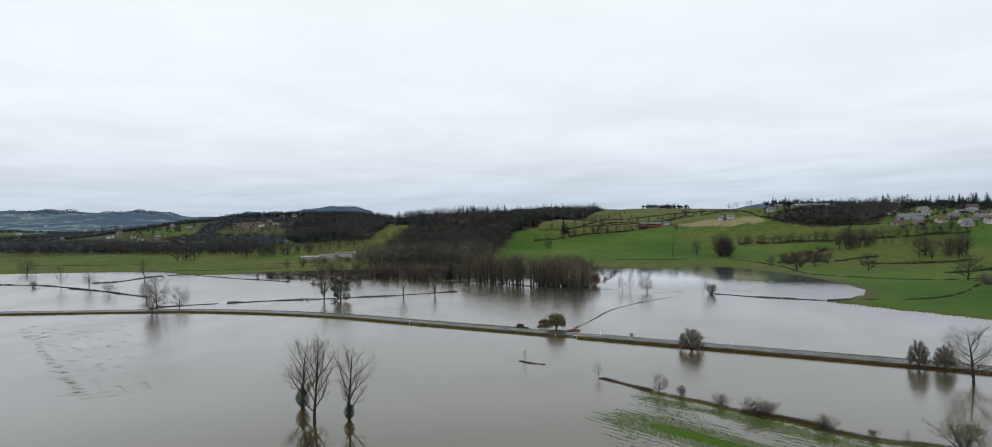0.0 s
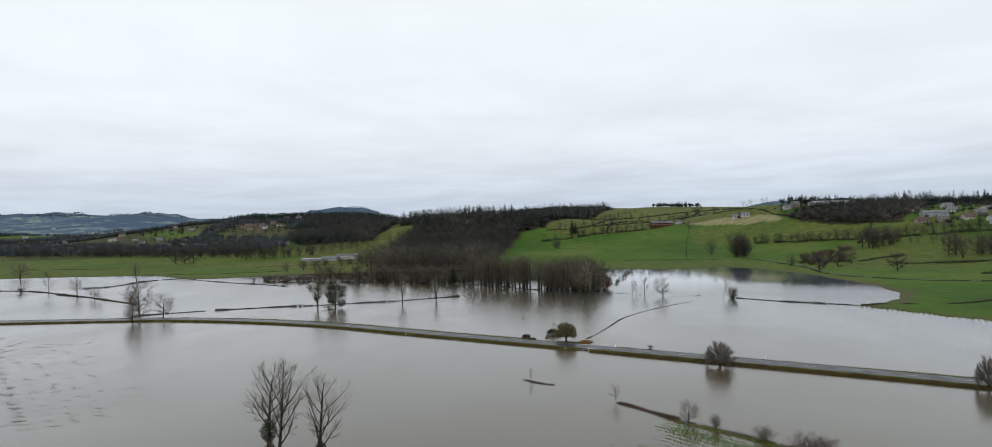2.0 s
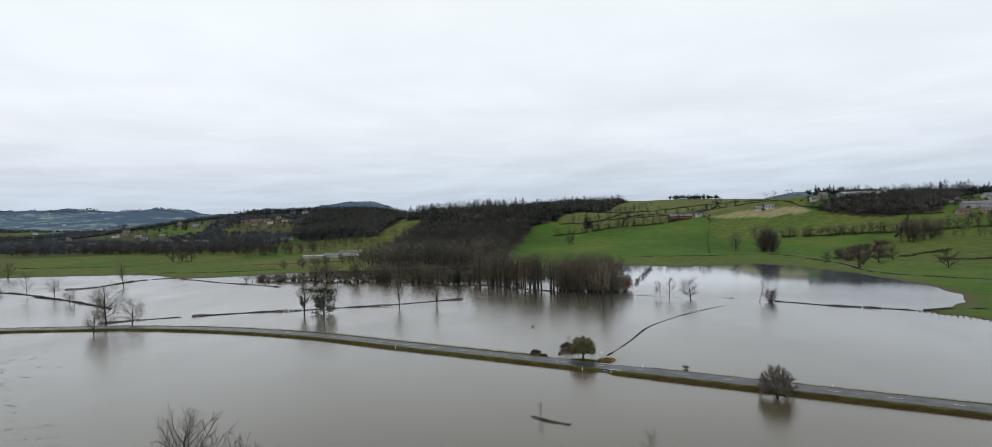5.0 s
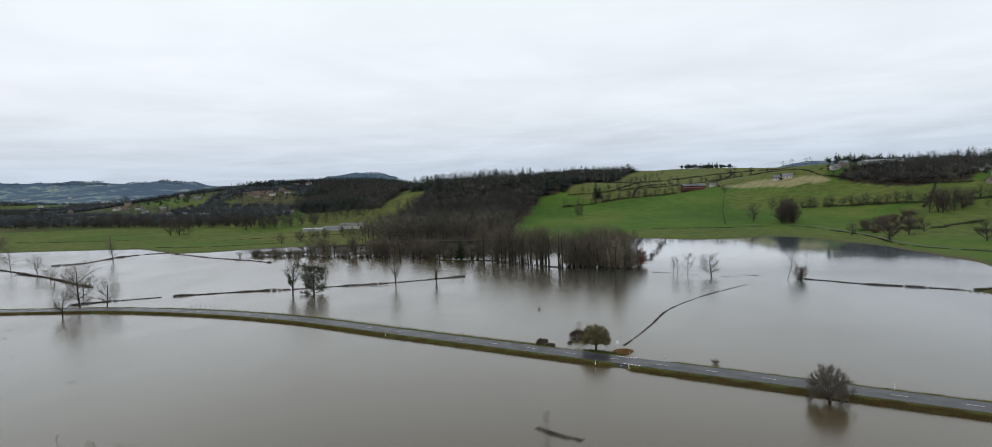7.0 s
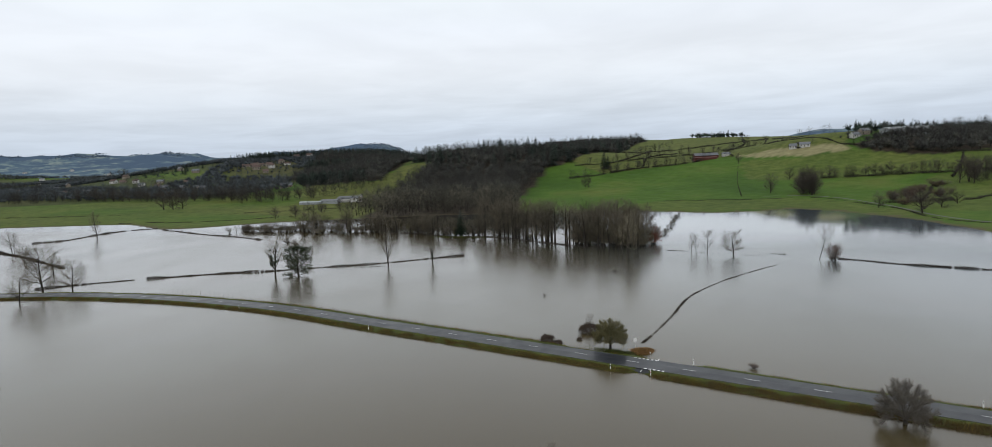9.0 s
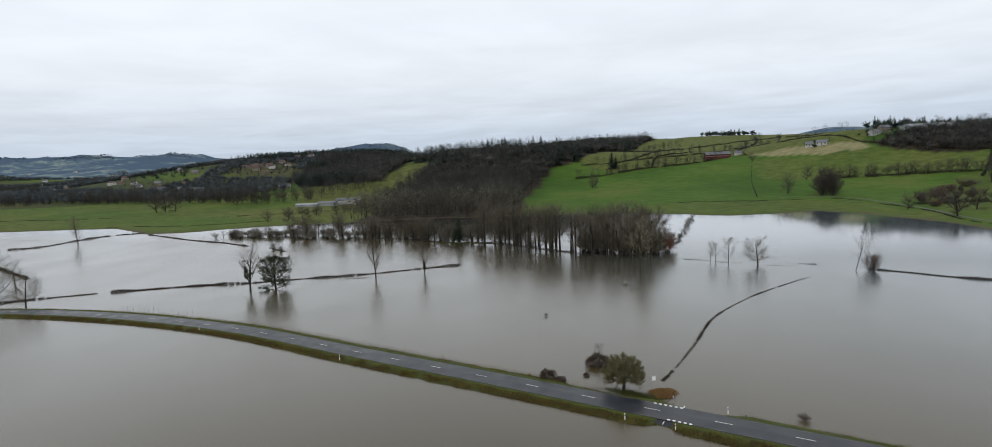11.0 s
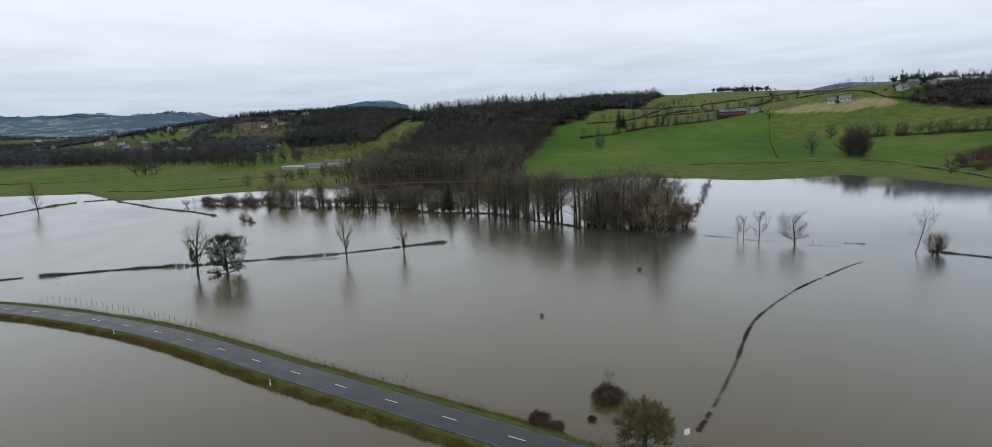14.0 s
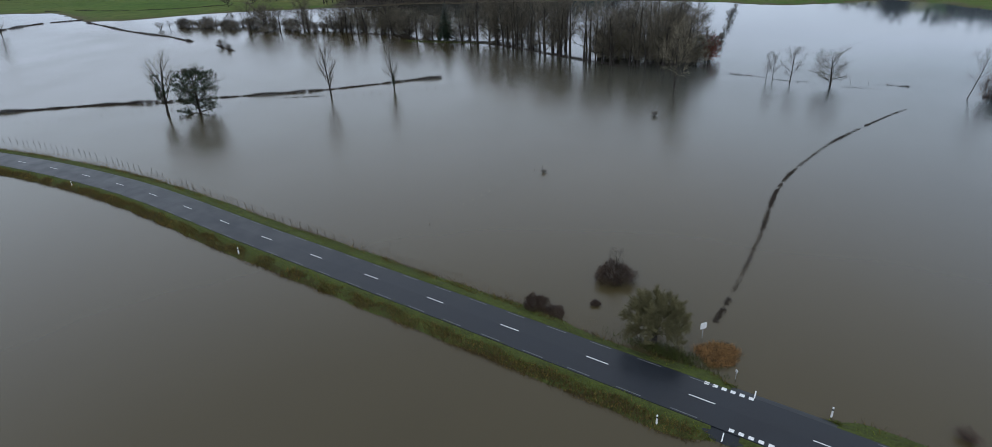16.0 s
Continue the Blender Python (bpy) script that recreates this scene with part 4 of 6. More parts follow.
plant("oak1", 122.4, 177.0, 18.0, 15.0, "roadside_tree", "large bare tree standing in the flood by the road", group=FLOODED, turn=60)
plant("bramble", 3.5, 280.6, 2.1, 6.0, "bramble_heap", "dark rounded bramble heap in flood water", "bush", ivy=None)
plant("young1", 3.6, 281.0, 5.2, 3.2, "dead_sapling", "pale dead branches rising from the bramble heap", "sapling")
plant("bramble", -7.8, 271.6, 1.9, 3.6, "bramble_heap", "low dark bramble bush at the road's edge", "bush")
plant("bramble", -5.2, 270.6, 0.6, 3.2, "bramble_heap", "low flattened bramble by the verge", "bush")
plant("bramble", 0.6, 273.2, 0.6, 1.5, "bramble_heap", "small drowned bramble tip above the water", "bush")
plant("bush", 16.4, 367.2, 1.5, 3.0, "drowned_bush", "twiggy top of a drowned bush above water", "bush")
plant("bush", -10.7, 324.0, 1.0, 1.8, "drowned_bush", "dark tangled bush top above water", "bush")
plant("young0", 18.2, 184.2, 5.2, 4.2, "sapling", "slender bare sapling at the end of a drowned hedge", "sapling")
plant("oak1", 32.9, 167.4, 5.8, 5.8, "sapling", "small bare round tree on a drowned hedge", "sapling")
plant("bush", 38.3, 164.0, 3.6, 3.8, "hedge_bush", "bare bush on a drowned hedge", "bush")
plant("bush", 46.6, 156.0, 3.4, 5.4, "hedge_bush", "bare bush on a drowned hedge", "bush")
plant("rust_bush", 53.5, 147.6, 4.6, 9.4, "hedge_bush", "reddish brown thorn bush on a drowned hedge", "bush")
plant("bush", 63.6, 137.2, 4.0, 6.4, "hedge_bush", "bare bush on a drowned hedge", "bush")
plant("olive_bush", 71.6, 132.4, 2.4, 3.0, "hedge_bush", "small bare bush on a drowned hedge", "bush")
plant("young0", 76.5, 128.0, 3.2, 3.0, "sapling", "small bare sapling on a drowned hedge", "sapling")
plant("olive_bush", 87.2, 127.5, 6.0, 11.5, "hedge_bush", "wide olive-brown bush on a drowned hedge", "bush")
plant("olive_bush", -49.6, 124.6, 5.4, 6.0, "drowned_bush", "olive-twigged bush standing in flood water", "bush")
plant("rust_bush", 38.4, 251.1, 1.1, 2.8, "verge_bush", "low rust-brown bush at the edge of the verge", "bush", z=0.1)
plant("bush", -178, 482, 4.5, 6, "drowned_bush", "bare grey bush standing in flood water", "bush")
plant("bush", -170, 475, 3.4, 5, "drowned_bush", "bare grey bush standing in flood water", "bush")
plant("young1", -4.5, 206.2, 4.2, 1.8, "dead_sapling", "thin dead sapling on a drifted heap of brush", "sapling")


# ---- drowned hedges, walls of brush and drift ----
def brush_line(name, points, width, height, per_metre, label, material, category="hedge", gap=0.0, seed=1, z=-0.25, ragged=0.4, breaks=0.0):
    """A long low thicket of crossed twigs."""
    rr = np.random.default_rng(seed)
    line = smooth_line(points, 0.25)
    left = sides_of(line)
    n = int(len(line) * 0.25 * per_metre * 1.7)
    at = rr.integers(0, len(line), n)
    body = 0.6 + 0.4 * np.sin(at * 0.031 + seed) + 0.25 * np.sin(at * 0.11)
    keep = (np.sin(at * 0.017 + seed * 1.7) + 0.55 * np.sin(at * 0.053 + seed) > -1.6 + 2.2 * gap)
    # short breaks, each with ragged ends
    cell = np.maximum(rr.uniform(0, 1, len(line) // 4 + 2), (rr.uniform(0, 1, len(line) // 4 + 2) < 0.5) * 1.0)
    keep &= cell[np.clip(at + rr.integers(-1, 2, len(at)), 0, None) // 4] > breaks
    at, body = at[keep], np.clip(body[keep], 1 - ragged * 1.6, 1.15)
    n = len(at)
    off = rr.normal(0, width / 3.2, n)
    root = np.c_[line[at, :2] + left[at] * off[:, None] + rr.normal(0, 0.15, (n, 2)), np.full(n, z) + rr.uniform(0, 0.6, n) * height * body]
    way = rr.normal(size=(n, 3)) * [0.6, 0.6, 0.45] + [0, 0, 0.7]
    way /= np.linalg.norm(way, axis=1)[:, None]
    size = rr.uniform(0.35, 0.95, n) * (0.22 + 0.5 * height)
    tip = root + way * size[:, None]
    tip[:, 2] = np.minimum(tip[:, 2], z + 0.25 + height * body * rr.uniform(0.8, 1.15, n))
    segs = list(zip(root, tip, rr.uniform(0.022, 0.055, n), np.zeros(n)))
    ob = new(name, fast_mesh(name, *spikes(segs), material))
    return tagged(ob, label, category, kind="stuff" if category == "drift" else "")


HEDGES = "drowned field hedges"
for pts, w, h, den, gap, sd in (
        ([(-230.5, 350.6), (-219, 358.5), (-197.3, 368.2)], 1.5, 1.3, 70, 0.0, 1), ([(-192.1, 369.9), (-164.1, 378.6), (-141, 382.5)], 1.6, 1.5, 90, 0.0, 2),
        ([(-141, 382.5), (-120.4, 389.2), (-102.9, 393.5), (-87, 399.5), (-64.4, 410.5), (-53.3, 414.6)], 1.5, 1.3, 75, 0.0, 3),
        ([(-101, 387.6), (-95, 388.6), (-88, 389.8)], 1.6, 0.9, 45, 0.1, 4),
        ([(-371, 468.4), (-336.4, 452.1), (-300, 428), (-265, 405)], 1.8, 1.5, 70, 0.1, 5), ([(-475, 513), (-412.6, 495.8), (-334.6, 450.1)], 1.8, 1.5, 65, 0.1, 6),
        ([(-385, 513), (-370, 524), (-369, 555), (-362.9, 580.5), (-343.6, 592.9)], 2.0, 1.7, 75, 0.05, 7),
        ([(-330, 580), (-298.2, 558.3), (-275.1, 542.3), (-248.3, 526.4), (-228.1, 515.8), (-205, 499)], 1.7, 1.3, 50, 0.1, 8),
        ([(106.7, 385.5), (117.2, 377), (128.7, 366.5), (156.9, 349.5)], 1.6, 1.2, 85, 0.0, 9), ([(150, 353), (158, 347), (166, 344)], 1.2, 0.8, 50, 0.0, 10),
        ([(18.8, 184.0), (31.2, 169.6)], 1.8, 1.1, 110, 0.0, 11), ([(31.2, 169.6), (41.2, 160.8), (52.2, 150.2)], 1.4, 0.6, 70, 0.2, 12),
        ([(50, 151), (60.2, 143.5), (65.4, 137.2)], 2.2, 1.3, 120, 0.0, 13), ([(65, 137), (72, 131.8), (84, 127), (110, 112)], 1.7, 0.75, 100, 0.0, 14),
        ([(45, 416), (52, 412.4), (60, 406), (66, 404.6)], 1.3, 0.6, 40, 0.3, 15), ([(74, 397.8), (84, 394)], 1.2, 0.5, 45, 0.2, 16),
        ([(77, 403.4), (86, 399.7), (93, 397)], 1.4, 0.8, 45, 0.35, 17), ([(-212, 507), (-203, 498)], 1.2, 0.9, 40, 0.2, 18), ([(-184, 488), (-165, 471)], 1.3, 1.0, 35, 0.3, 19)):
    tagged(brush_line("hedge", pts, w, h, den, "brown overgrown hedge half drowned in flood water" if 11 <= sd <= 14 else "dark cut hedge half drowned in flood water", HEDGE_BROWN if 11 <= sd <= 14 else HEDGE, gap=gap, seed=sd, breaks=0.0 if sd in (11, 13, 14) else 0.26), group=HEDGES)
tagged(brush_line("hedge", [(16.6, 270.2), (21.3, 280.2), (27.9, 295.9), (37.4, 319.9), (51.5, 341.2), (61.5, 352.9), (74.4, 366.2), (82.0, 373.2)], 0.5, 0.36, 70,
                  "curving line of broken brush just above the water", HEDGE, gap=0.05, seed=21, z=-0.15, breaks=0.32), group=HEDGES)
brush_line("drift", [(-6.5, 207.5), (-2.0, 203.5), (2.5, 201.5)], 1.6, 0.7, 170, "drifted dark brush lying on the water", HEDGE, "drift", seed=30)
brush_line("drift", [(-14, 274.3), (-6, 270.6), (1, 268.6)], 2.2, 0.35, 26, "dead stalks and drift along the verge", DRY_GRASS, "drift", gap=0.2, seed=31)

# ---- posts and wire ----
post_mesh = fast_mesh("post", *tubes([((0, 0, -0.6), (0, 0, 1.15), 0.06, 0.05), ((0, 0, 1.15), (0, 0, 1.19), 0.05, 0.01)], 6), WOOD_POST)


def fence(points, step, label, high=1.0, seed=1):
    rng = random.Random(seed)
    line = smooth_line(points, 0.5)
    ob = empty("fence", pose(line[0][0], line[0][1], 0))
    for i in range(0, len(line), max(1, int(step / 0.5))):
        if rng.random() < 0.12:
            continue
        p = part("post", post_mesh, ob)
        p.matrix_basis = pose(line[i][0] - line[0][0] + rng.gauss(0, 0.1), line[i][1] - line[0][1] + rng.gauss(0, 0.1), (high - 1) * 0.8 + rng.gauss(0, 0.08), rng.gauss(0, 5), rng.gauss(0, 5), 0) @ Matrix.Scale(0.9, 4)
    return tagged(ob, label, "fence", "wooden field fences")


fence([(-166, 343.2), (-152, 340.2), (-126, 331.2), (-99, 319.0), (-76.4, 307), (-57, 296.5), (-38, 286.5)], 2.6, "row of weathered posts along the road bank", 0.9, 2)
fence([(-175, 359), (-144.8, 370.0), (-130.7, 373.4), (-112.9, 381), (-102.9, 384.6), (-80, 391.0), (-62.9, 395.2), (-33.4, 407.5), (-10, 415)], 3.0, "row of weathered posts beside a drowned hedge", 0.55, 3)
fence([(-160, 487), (-122.9, 459.2), (-105.9, 446.6), (-76, 423)], 3.0, "row of weathered posts in flood water", 0.2, 4)
fence([(-150, 425), (-128, 412), (-107, 401)], 5.5, "row of weathered posts in flood water", 0.4, 5)
fence([(-36, 287), (-22.3, 310.7), (-11.5, 327.2), (-3, 340.4)], 2.8, "row of almost drowned posts", 0.02, 6)
fence([(94, 460), (120.3, 482.9), (163.4, 519)], 3.2, "row of almost drowned posts", 0.02, 7)
fence([(41, 420), (51.2, 413), (60.5, 405), (77, 403), (92, 397), (104.8, 388.7)], 2.6, "row of weathered posts in flood water", 0.35, 8)
fence([(-60, 411), (-44, 418), (-20, 424), (0, 428)], 3.0, "row of weathered posts in flood water", 0.25, 9)
fence([(2, 201), (10, 194), (18, 185)], 2.4, "row of low posts in flood water", 0.0, 10)
fence([(76.3, 681.4), (133.2, 668.7), (199.4, 662), (214, 616.7), (220.6, 565.1), (214.6, 509.4)], 5.0, "row of posts along the foot of the hill", 1.0, 11)
for ob in [o for o in scene.objects if o.name.startswith("fence") and o["label"].endswith("foot of the hill")]:
    for p in ob.children:
        w = Vector(ob.matrix_basis.translation) + p.matrix_basis.translation
        p.location.z = max(0, float(land_height(w.x, w.y)))


# ---- by the road ----
for x, y, z, red in ((7.2, 250.1, 0.42, False), (25.9, 253.1, 0.42, False), (-115.2, 311.0, 0.45, False), (15.6, 246.6, 0.1, True), (-60, 283.6, 0.45, False), (72, 229.6, 0.45, False)):
    reflector_post(x, y, z, 27, red)


def road_sign(x, y, z, turn, w, h, high, label):
    """A plain white plate on a steel tube, seen from behind."""
    ob = empty("road_sign", pose(x, y, z, 0, 0, turn))
    part("pole", fast_mesh("pole", *tubes([((0, 0, -1.0), (0, 0, high), 0.035, 0.035), ((0, 0, high), (0, 0, high + 0.01), 0.035, 0.002)], 8), SIGN_GREY), ob)
    a, b = w / 2, h / 2
    c = min(a, b) * 0.18
    ring = [(-a + c, -b), (a - c, -b), (a, -b + c), (a, b - c), (a - c, b), (-a + c, b), (-a, b - c), (-a, -b + c)]
    v = [(px, dy, high - b - 0.05 + pz) for dy in (-0.055, -0.035) for px, pz in ring]
    f = [tuple(range(8)), tuple(range(15, 7, -1))] + [(i, i + 8, (i + 1) % 8 + 8, (i + 1) % 8) for i in range(8)]
    part("plate", mesh_of("plate", v, f, PLASTIC_WHITE), ob, "plain white sign plate")
    return tagged(ob, label, "road sign")


road_sign(14.3, 266.4, 0.0, 30, 1.0, 0.95, 2.5, "white road sign on a post beside the reeds")
road_sign(17.0, 258.6, 0.2, 118, 0.4, 0.35, 1.2, "thin-edged road sign on a post at the junction")


def blades(name, xy, z, height, width, material, label, seed=1, lean=0.35, clump=1):
    """Many single grass blades as slender bent triangles."""
    rr = np.random.default_rng(seed)
    n = len(xy)
    h = height * rr.uniform(0.5, 1.25, n)
    a = rr.uniform(0, 6.28, n)
    u = np.stack([np.cos(a), np.sin(a), np.zeros(n)], 1) * (width * rr.uniform(0.6, 1.4, n))[:, None]
    base = np.c_[xy, z]
    tip = base + np.c_[rr.normal(0, lean, n) * h, rr.normal(0, lean, n) * h, h]
    v = np.stack([base - u, base + u, tip], 1).reshape(-1, 3)
    ob = new(name, fast_mesh(name, v, np.arange(3 * n), material))
    return tagged(ob, label, "grass", kind="stuff")


rr = np.random.default_rng(77)


def verge_points(n, side, lo, hi, s_from, s_to, gap):
    s = rr.uniform(s_from, s_to, n)
    s = s[~((s > S_CROSS + gap[0]) & (s < S_CROSS + gap[1]))]
    o = rr.uniform(lo, hi, len(s)) + 0.25 * np.sin(s * 0.7)
    at = [np.interp(s, road_s, c) for c in (road_line[:, 0], road_line[:, 1], road_left[:, 0], road_left[:, 1])]
    xy = np.stack([at[0] + at[2] * side * o, at[1] + at[3] * side * o], 1) + rr.normal(0, 0.2, (len(s), 2))
    z = np.interp(o, [3.0, 3.9, 4.8, 5.6, 6.2, 7.0], [0.6, 0.6, 0.48, 0.22, 0.0, -0.3])
    return xy, z - np.clip((o - 3.3) / 0.6, 0, 1) * verge_drop(side, s)


sA, sB = road_at(-330, 335.5), road_at(150, 182)
FAR_GAP, NEAR_GAP = (-3.0, 9.0), (-2.5, 1.4)
for side, gap in ((1, FAR_GAP), (-1, NEAR_GAP)):
    xy, z = verge_points(42000, side, 3.42, 5.1 if side < 0 else 5.9, sA, sB, gap)
    blades("verge_grass", xy, z - 0.03, 0.20, 0.04, BLADE, "short green grass on the road bank", 3)
    # the water's edge: yellow sedge, then dark dead stems, in lumps
    xy, z = verge_points(80000 if side < 0 else 24000, side, 4.55, 6.4, sA, sB, gap)
    lump = np.sin(xy[:, 0] * 0.9) + np.sin(xy[:, 0] * 0.37 + xy[:, 1] * 0.6) + rr.normal(0, 0.5, len(xy)) > (-0.9 if side < 0 else 0.4)
    blades("bank_sedge", xy[lump], z[lump] - 0.05, 0.46, 0.05, SEDGE, "yellow-brown sedge on the lower road bank", 24, lean=0.5)
    xy, z = verge_points(34000 if side < 0 else 10000, side, 5.2, 6.8, sA, sB, gap)
    clump = np.sin(xy[:, 0] * 0.35) + np.sin(xy[:, 0] * 0.11 + 1) + rr.normal(0, 0.4, len(xy)) > (-0.5 if side < 0 else 0.3)
    blades("dead_grass", xy[clump], z[clump] - 0.05, 0.50, 0.04, REED_DARK, "dead brown grass along the water's edge", 4)
# ragged ends of the banks at the junction
ends = []
for side, gap in ((1, FAR_GAP), (-1, NEAR_GAP)):
    for g in gap:
        n = 1500
        s, o = S_CROSS + g + rr.normal(0, 0.55, n), rr.uniform(3.25, 6.0, n)
        s -= np.sign(g - sum(gap) / 2) * -0.25 * np.sin(o * 2.1)
        at = [np.interp(s, road_s, c) for c in (road_line[:, 0], road_line[:, 1], road_left[:, 0], road_left[:, 1])]
        ends.append(np.c_[at[0] + at[2] * side * o, at[1] + at[3] * side * o, np.interp(o, [3.0, 4.8, 6.2], [0.22, 0.02, -0.35])])
ends = np.concatenate(ends)
blades("verge_grass", ends[:, :2], ends[:, 2] - 0.03, 0.16, 0.045, BLADE, "short green grass at the ends of the banks", 15)
# rusty reeds on the water side of the bank past the junction
xy, z = verge_points(26000, -1, 4.9, 7.0, S_CROSS + 14, sB, (0, 0.1))
blades("reeds", xy, z - 0.1, 0.62, 0.035, REED_DARK, "rust-brown reeds fringing the road bank", 5)
xy, z = verge_points(7000, -1, 5.0, 6.6, sA, S_CROSS - 10, (0, 0.1))
tuft = np.sin(xy[:, 0] * 0.19) + np.sin(xy[:, 0] * 0.053 + 2) > 0.15
blades("reeds", xy[tuft], z[tuft] - 0.05, 0.6, 0.035, REED_DARK, "brown reed tufts along the bank", 6)
# stalks between the road and the fence
xy, z = verge_points(5000, 1, 5.6, 8.6, road_at(-170, 332), S_CROSS - 6, (0, 0.1))
blades("dead_stalks", xy, z - 0.1, 0.85, 0.03, DRY_GRASS, "sparse dead stalks standing in shallow water", 7)
xy, z = verge_points(2600, 1, 5.8, 8.2, S_CROSS + 10, sB, (0, 0.1))
blades("dead_stalks", xy, z - 0.1, 0.7, 0.03, DRY_GRASS, "sparse dead stalks standing in shallow water", 8)
# the orange heap by the junction: a mound of bent reeds over darker stems
for n, mat, high, sd, words in ((5200, REED, 0.75, 9, "orange-brown clump of dead reeds at the junction"), (1500, REED_DARK, 1.0, 29, "darker broken stems in the reed clump")):
    a, q = rr.uniform(0, 6.28, n), rr.uniform(0, 1, n) ** 0.6
    xy = np.c_[15.7 + 2.5 * q * (1 + 0.2 * np.sin(3 * a)) * np.cos(a), 263.0 + 2.7 * q * (1 + 0.2 * np.sin(2 * a + 1)) * np.sin(a)] + rr.normal(0, 0.25, (n, 2))
    blades("reed_clump", xy, -0.1 + 0.7 * (1 - q ** 2) * rr.uniform(0, 1, n), high * 0.55, 0.028, mat, words, sd, lean=0.7)
# grass round the willow's foot
n = 3500
xy = np.c_[rr.normal(9.6, 2.6, n), rr.normal(262.8, 0.9, n) - 0.0]
xy[:, 1] -= 0.5 * (xy[:, 0] - 9.6)
blades("verge_grass", xy, np.full(n, 0.05), 0.30, 0.035, GRASS, "grass and moss under the willow", 10)

# ---- half-drowned meadow and tufts in the water ----
n = 210000
u, v = rr.uniform(-97, 20, n), rr.uniform(102, 143, n)
row = np.sin(v * 3.4 + 0.6 * np.sin(u * 0.3)) + 0.55 * np.sin(u * 0.5 + 3 * np.sin(v * 1.1)) + 0.7 * np.sin(u * 0.17 + v * 0.31) + rr.normal(0, 0.55, n)
full = 1.6 * np.exp(-(((v - 120) / 5.5) ** 4)) + 1.3 * np.exp(-(((v - 138.5) / 2.6) ** 2)) + 0.5 * np.exp(-(((v - 122) / 16) ** 4))
full *= 1 / (1 + np.exp(np.clip(-(u + 88 + 0.25 * (v - 120)) / 2.5, -50, 50)))
ok = row * 0.45 + full * 1.5 > 1.0 + rr.uniform(-0.3, 0.3, n)
x, y = (0.72 * u + 0.69 * v)[ok], (-0.69 * u + 0.72 * v)[ok]
blades("meadow_grass", np.c_[x, y], np.full(ok.sum(), -0.04), 0.20, 0.07, MEADOW, "vivid green grass breaking the flood surface in rows", 11)
# the corner of a drowned field: tufts in rows behind a ragged edge
n, count = 46000, 420
along, back = 165 * rr.beta(1.1, 1.5, count), np.abs(rr.normal(0, 15, count)) * (rr.uniform(0, 1, count) > 0.3)
back = np.round(back / 5.5) * 5.5 + rr.normal(0, 0.8, count)
c = np.c_[-127 - 0.713 * along + 0.70 * back, 161 + 0.70 * along + 0.713 * back]
k = rr.integers(0, count, n)
long_one = k % 37 == 0
stretch = rr.normal(0, 1, (n, 2)) * np.c_[np.where(long_one, 4.5, 0.8), np.where(long_one, 0.35, 0.30)]
turn = 0.25
xy = c[k] + np.c_[stretch[:, 0] * math.cos(turn) - stretch[:, 1] * math.sin(turn), stretch[:, 0] * math.sin(turn) + stretch[:, 1] * math.cos(turn)]
thin = rr.uniform(0, 1, n) < np.where(long_one, 0.6, 0.10 + 0.28 * (k % 5 == 0))
blades("drowned_grass", xy[thin], np.full(thin.sum(), -0.03), 0.17, 0.05, DRIFT_GRASS, "scattered brown tufts breaking the flood surface", 12)
c = rr.normal(0, 1, (60, 2)) * [20, 12] + [-235, 272]
k = rr.integers(0, len(c), 5000)
blades("drowned_grass", c[k] + rr.normal(0, 0.5, (5000, 2)), np.full(5000, -0.03), 0.14, 0.04, DRIFT_GRASS, "scattered brown tufts breaking the flood surface", 13)
# a grassy strip under the drowned hedge
strip_line = smooth_line([(31.2, 169.0), (41.2, 160.2), (52.2, 149.4), (60.2, 142.4), (65.4, 136.4), (72, 131.0), (84, 126.2), (110, 111.2)], 0.25)
k = rr.integers(0, len(strip_line), 16000)
blades("meadow_grass", strip_line[k] + rr.normal(0, 0.75, (16000, 2)) - [0.5, 0.9], np.full(16000, -0.04), 0.26, 0.05, BLADE, "grassy strip along the drowned hedge", 16)
# grass blades thinning out along the flooded edge of the eastern field
n = 420000
x, y = rr.uniform(110, 320, n), rr.uniform(225, 350, n)
g = land_height(x, y)
comb = np.sin((0.87 * x - 0.5 * y) * 2.9 + 1.2 * np.sin(y * 0.11) + np.sin(x * 0.19)) + 0.5 * np.sin(x * 0.31 + y * 0.17) + rr.normal(0, 0.45, n)
ok = (g > -1.28) & (g < 0.12) & (comb > 0.7) & (rr.uniform(0, 1, n) < np.exp(3.0 * np.minimum(g, 0)))
blades("meadow_grass", np.c_[x, y][ok], np.maximum(g[ok], -0.05) - 0.02, 0.20, 0.07, BLADE, "grass breaking the flood surface along the field edge", 14)


